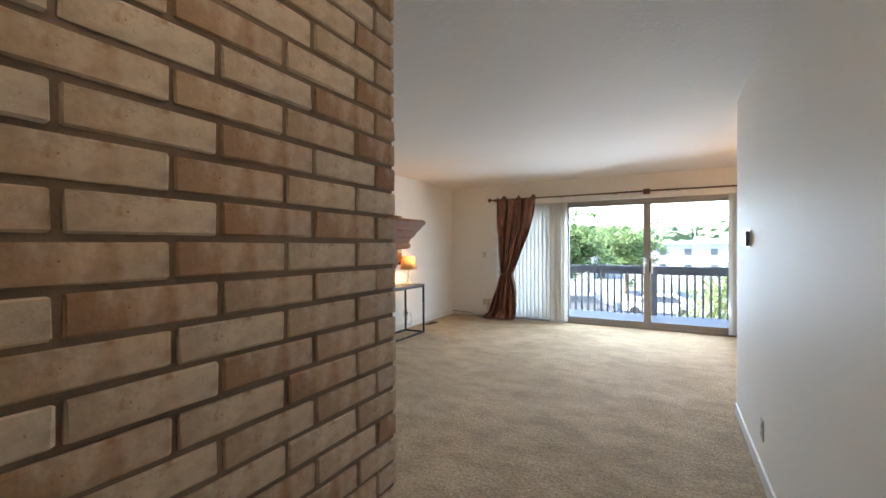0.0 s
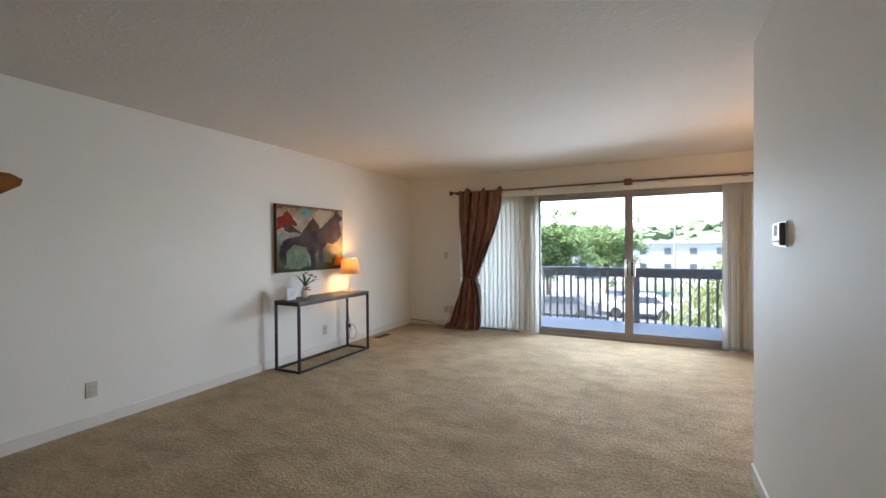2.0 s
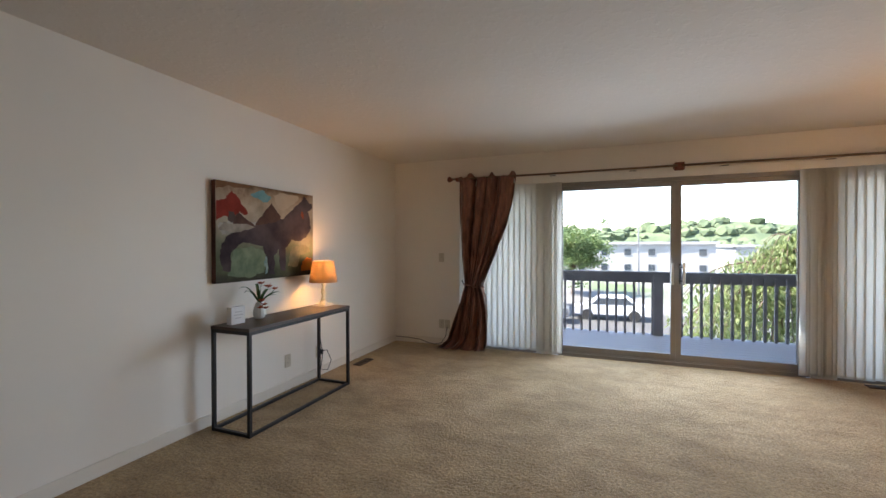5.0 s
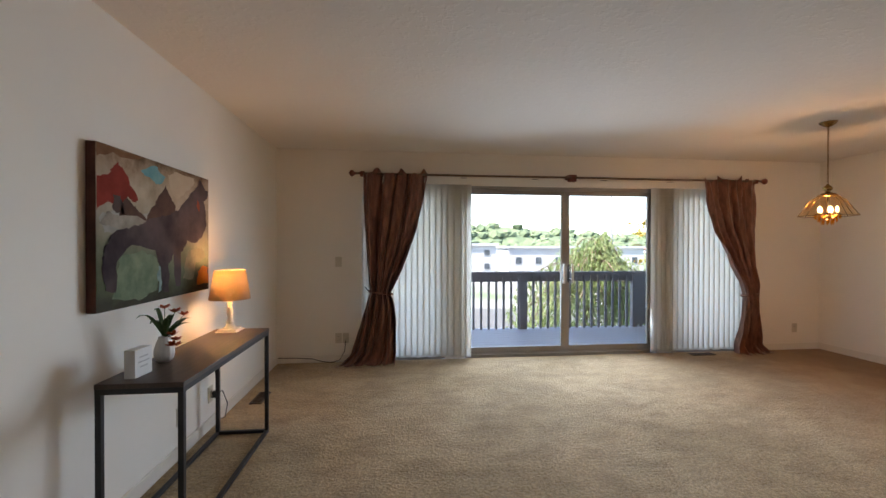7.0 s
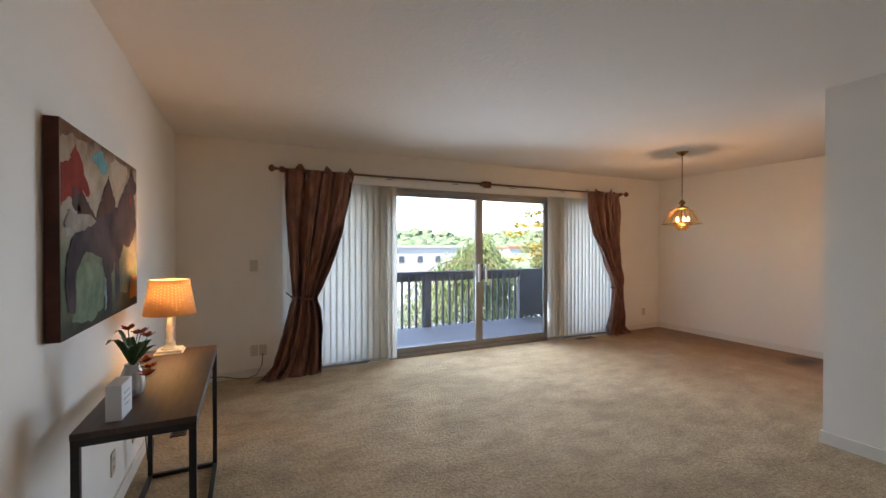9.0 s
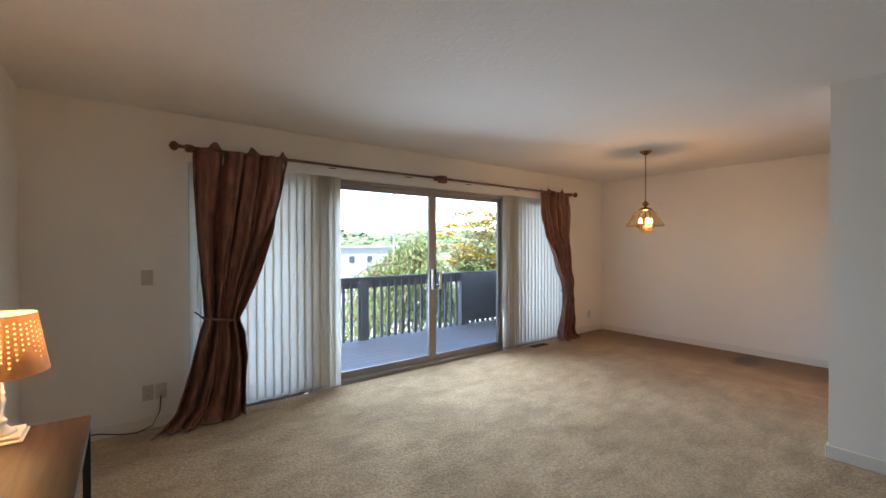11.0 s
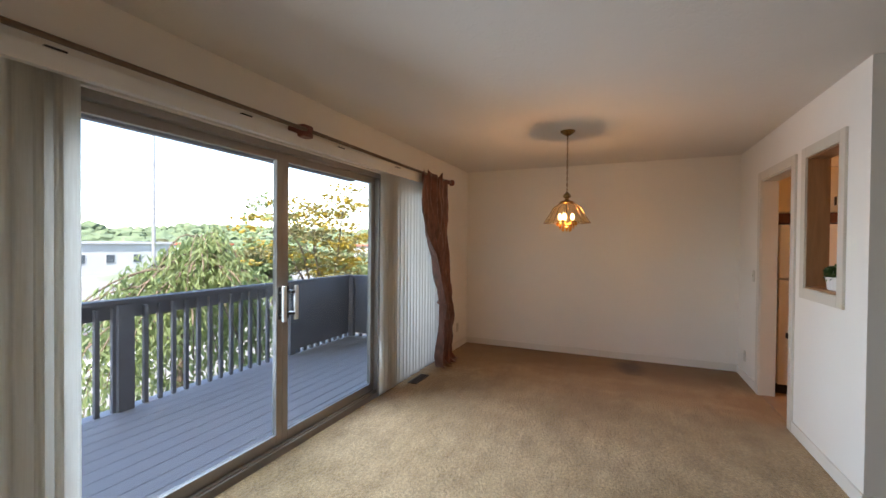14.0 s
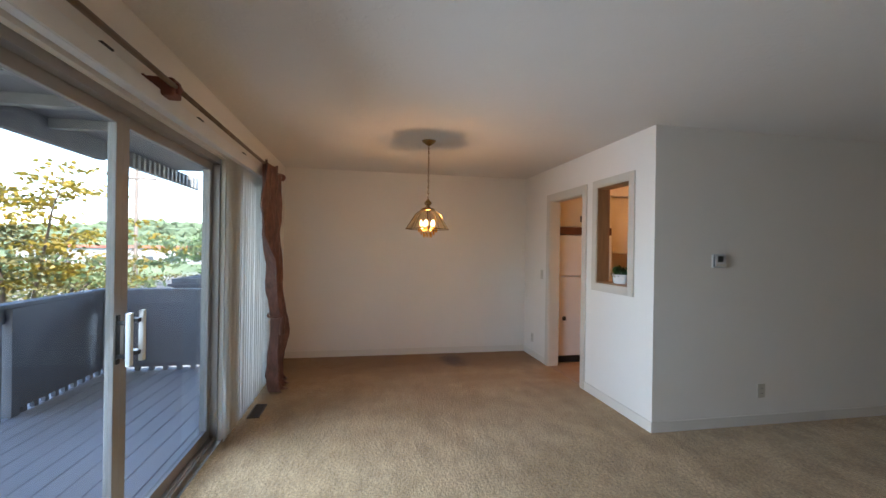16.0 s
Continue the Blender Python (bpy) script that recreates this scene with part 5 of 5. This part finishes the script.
bmesh.ops.transform(bm, matrix=Matrix.Translation((0, 0, 2.3)) @ Matrix.Rotation(math.radians(50), 4, "Z") @ Matrix.Rotation(math.pi / 2, 4, "X"), verts=bm.verts)
part("disc", bm, plain("sign_red", (0.5, 0.03, 0.03), (0.6, 0.05, 0.05), 2, 0.4), ss)
bm = boxes((-0.26, 0.26, -0.035, -0.022, -0.06, 0.06))
bmesh.ops.transform(bm, matrix=Matrix.Translation((0, 0, 2.3)) @ Matrix.Rotation(math.radians(50 - 90), 4, "Z"), verts=bm.verts)
part("bar", bm, WHITE, ss)

# ---- trees ----
BARK = plain("bark", (0.07, 0.05, 0.035), (0.14, 0.10, 0.075), 6, 0.95, fine=30, relief=0.6, depth=0.01)
WEEP = leaf_material("weeping_leaf", (0.17, 0.23, 0.085), (0.33, 0.39, 0.19), 0.7)
YELLOW = leaf_material("yellow_leaf", (0.18, 0.155, 0.02), (0.34, 0.22, 0.02), 0.5)
OLIVE = leaf_material("olive_leaf", (0.07, 0.085, 0.028), (0.17, 0.14, 0.05), 0.4)
GREEN = leaf_material("green_leaf", (0.08, 0.135, 0.04), (0.165, 0.225, 0.085), 0.4)


def leaf_on(bm, p, ax, r, ln, wd):
    s = ax.cross(Vector((r.uniform(-1, 1), r.uniform(-1, 1), r.uniform(-1, 1)))).normalized()
    up = s.cross(ax) * ln * 0.1
    a, b, c, d = bm.verts.new(p), bm.verts.new(p + ax * ln * 0.45 + s * wd + up), bm.verts.new(p + ax * ln), bm.verts.new(p + ax * ln * 0.45 - s * wd + up)
    bm.faces.new((a, b, c))
    bm.faces.new((a, c, d))


def weeping_tree():
    r = random.Random(21)
    e = thing("weeping_tree", (1.95, 12.0, GROUND), "green weeping tree with long hanging leafy branches", "tree")
    top = Vector((0.28, -0.3, 1.42 - GROUND))
    trunk = [(0, 0, 0), (0.05, 0.02, 1.3), (0.12, -0.1, 2.7), (0.2, -0.2, 3.7), tuple(top)]
    part("trunk", tube(trunk, 0.11, 10, taper=0.03), BARK, e)
    leaves = bmesh.new()
    for k in range(190):
        a = 2 * math.pi * k / 190 + r.uniform(-0.2, 0.2)
        reach = r.uniform(0.3, 1.75) * (1.2 if math.cos(a) < -0.2 else 1.0)
        start = Vector(trunk[3]).lerp(top, 1.0 - 1.35 * min(1.0, reach / 1.9) * r.uniform(0.3, 1.0))
        rise = r.uniform(-0.15, 0.25) + 0.42 * noise.noise(Vector((math.cos(a) * 1.5, math.sin(a) * 1.5, 3)))
        drop = r.uniform(1.2, 3.6) * (0.5 + reach / 2.4)
        pts = []
        for s in np.linspace(0, 1, 13):
            out = reach * (1 - (1 - s) ** 2.2)
            pts.append(start + Vector((math.cos(a) * out, math.sin(a) * out, rise * math.sin(min(1, s * 2.2) * math.pi * 0.5) - drop * max(0, s - 0.15) ** 1.5)))
        if k % 2 == 0:
            part("branch", tube(pts, 0.016, 5, taper=0.003), BARK, e)
        for i in range(1, 13):
            for _ in range(6 if i > 2 else 4):
                p = pts[i - 1].lerp(pts[i], r.random()) + Vector((r.gauss(0, 0.07), r.gauss(0, 0.07), r.gauss(0, 0.06)))
                ax = Vector((r.uniform(-0.6, 0.6), r.uniform(-0.6, 0.6), -r.uniform(0.3, 1.0))).normalized()
                leaf_on(leaves, p, ax, r, r.uniform(0.09, 0.19), r.uniform(0.016, 0.032))
    part("crown", leaves, WEEP, e)
    for k in range(9):
        a = 2.4 * k + 0.5
        pts = [top + Vector((math.cos(a) * 0.8 * s, math.sin(a) * 0.8 * s, 0.2 * math.sin(math.pi * min(1, s * 1.2)) - 0.9 * s * s)) for s in np.linspace(0, 1, 9)]
        part("bare_branch", tube(pts, 0.010, 5, taper=0.003), BARK, e)


weeping_tree()


def open_tree(at, height, spread, seed, mats, leaf, dens, label, name="tree", lift=1.0):
    """A trunk that forks into rising limbs; leaves sit in flat sprays along the twigs."""
    r = random.Random(seed)
    e = thing(name, at, label, "tree")
    fork = height * 0.42
    part("trunk", tube([(0, 0, 0), (0.03, 0.05, fork * 0.5), (0.0, 0.0, fork)], 0.10 * spread / 1.6, 10, taper=0.06), BARK, e)
    crowns = [bmesh.new() for _ in mats]
    limbs = 9
    for k in range(limbs):
        a = 2 * math.pi * k / limbs + r.uniform(-0.3, 0.3)
        reach = spread * r.uniform(0.55, 1.0)
        h = (height - fork) * r.uniform(0.6, 1.0)
        pts = [Vector((math.cos(a) * reach * s ** 1.3, math.sin(a) * reach * s ** 1.3, fork * 0.8 + h * s ** 0.85)) + Vector((r.gauss(0, 0.05), r.gauss(0, 0.05), 0)) for s in np.linspace(0, 1, 7)]
        part("limb", tube(pts, 0.035 * spread / 1.6, 6, taper=0.008), BARK, e)
        which = crowns[k % len(crowns)]
        for i in range(3, 7):
            for _ in range(4):
                q = pts[i] + Vector((r.gauss(0, 0.42), r.gauss(0, 0.42), r.gauss(0, 0.12 * lift))) * (spread / 1.6)
                for _ in range(dens):
                    p = q + Vector((r.gauss(0, 0.16), r.gauss(0, 0.16), r.gauss(0, 0.035 * lift))) * (spread / 1.6)
                    ax = Vector((r.uniform(-1, 1), r.uniform(-1, 1), r.uniform(-0.5, 0.15))).normalized()
                    leaf_on(which, p, ax, r, leaf * r.uniform(0.7, 1.3), leaf * 0.3)
    for bmx, m in zip(crowns, mats):
        part("crown", bmx, m, e)
    return e


open_tree((6.4, 12.6, GROUND), 6.5, 2.1, 31, (YELLOW, OLIVE, YELLOW, WEEP), 0.12, 44, "slender tree with yellowing autumn leaves")
open_tree((11.8, 14.6, GROUND), 4.6, 2.0, 33, (OLIVE, OLIVE), 0.09, 42, "thin tree with olive green and rusty leaves")
for at, height, spread, seed, mats, label in (
        ((-6.6, 31.0, GROUND), 6.4, 2.6, 41, (GREEN,), "leafy green tree across the road"),
        ((-3.6, 42.0, GROUND), 6.2, 2.8, 43, (GREEN,), "leafy green tree before the white buildings"),
        ((22.0, 31.0, GROUND), 4.2, 2.4, 47, (GREEN, OLIVE), "round green tree beside the road"),
        ((-13.0, 36.0, GROUND), 6.6, 3.2, 49, (GREEN,), "tall green tree beside the white building"),
        ((30.0, 15.0, GROUND), 4.8, 2.8, 53, (GREEN,), "green tree beyond the neighbouring balcony")):
    open_tree(at, height, spread, seed, mats, 0.22, 110, label, lift=3.5)


def parked_car(x, y, rz, colour, label):
    e = thing("car", (x, y, GROUND + 0.02), label, "car", "parked cars", rz)
    paint = plain("car_paint", colour, tuple(c * 1.1 for c in colour), 2, 0.3, relief=0.02)
    body = [(-2.1, 0.35), (-2.1, 0.75), (-1.2, 0.92), (-0.7, 1.38), (0.9, 1.42), (1.5, 0.98), (2.1, 0.85), (2.15, 0.38)]
    part("body", prism(body, "y", -0.85, 0.85), paint, e)
    part("window", prism([(-1.08, 0.95), (-0.66, 1.32), (0.86, 1.36), (1.32, 0.98)], "y", -0.86, 0.86), WIN, e)
    for wx in (-1.3, 1.3):
        for wy in (-0.78, 0.78):
            bm = lathe([(0.18, -0.1), (0.32, -0.1), (0.33, 0.0), (0.32, 0.1), (0.18, 0.1)], 18)
            bmesh.ops.transform(bm, matrix=Matrix.Translation((wx, wy, 0.33)) @ Matrix.Rotation(math.pi / 2, 4, "X"), verts=bm.verts)
            part("wheel", bm, DARK, e)


parked_car(-5.0, 27.5, 2, (0.10, 0.10, 0.11), "dark parked car on the road below")
parked_car(-0.6, 29.5, 0, (0.5, 0.5, 0.5), "silver parked car on the road below")
parked_car(16.0, 28.0, 4, (0.55, 0.55, 0.55), "white parked car by the road")

# ---- deck boards and bricks ----
w = 0.138
n = int((RAILY + 0.10 - (YW + 0.16)) / (w + 0.007))
me = None
for k in range(n):
    y = YW + 0.165 + k * (w + 0.007)
    if me is None:
        bm = boxes((BX0, BX1 + 0.1, 0.0, w, DECK - 0.03, DECK), bevel=0.003)
        me = bpy.data.meshes.new("deck_board")
        bm.to_mesh(me)
        bm.free()
        me.materials.append(DECK_GREY)
    ob = new("deck_board", me)
    ob.location = (0, y, 0)
    ob.parent = bpy.data.objects["trim_deck_joists"]

COURSE, LEN, JOINT = 0.0805, 0.2545, 0.0135
variants = []
for v in range(6):
    for length in (LEN - JOINT, 0.095, 0.185):
        bm = bmesh.new()
        box(bm, -0.05, 0.0, 0.0, length, 0.0, COURSE - JOINT, bevel=0.004, seg=1)
        r = random.Random(100 + v)
        for vert in bm.verts:
            if vert.co.x > -0.01:
                vert.co += Vector((r.uniform(-0.0025, 0.002), r.uniform(-0.0025, 0.0025), r.uniform(-0.002, 0.002)))
        m = bpy.data.meshes.new("brick")
        bm.to_mesh(m)
        bm.free()
        m.materials.append(BRICK)
        variants.append((length, m))
rng = random.Random(5)
Z0 = 1.351 - 17 * COURSE
for row in range(-1, 30):
    z = Z0 + row * COURSE
    if z < 0 or z + COURSE > CEIL + 0.03:
        continue
    odd = row % 2
    end = 0.095 if odd else 0.185
    y = YF - end
    length = end
    while y > -0.35:
        choices = [m for l, m in variants if abs(l - length) < 1e-6]
        ob = new("brick", rng.choice(choices))
        ob.location = (XB + rng.uniform(-0.002, 0.002), y, z)
        ob.parent = fire
        length = LEN - JOINT
        y -= LEN
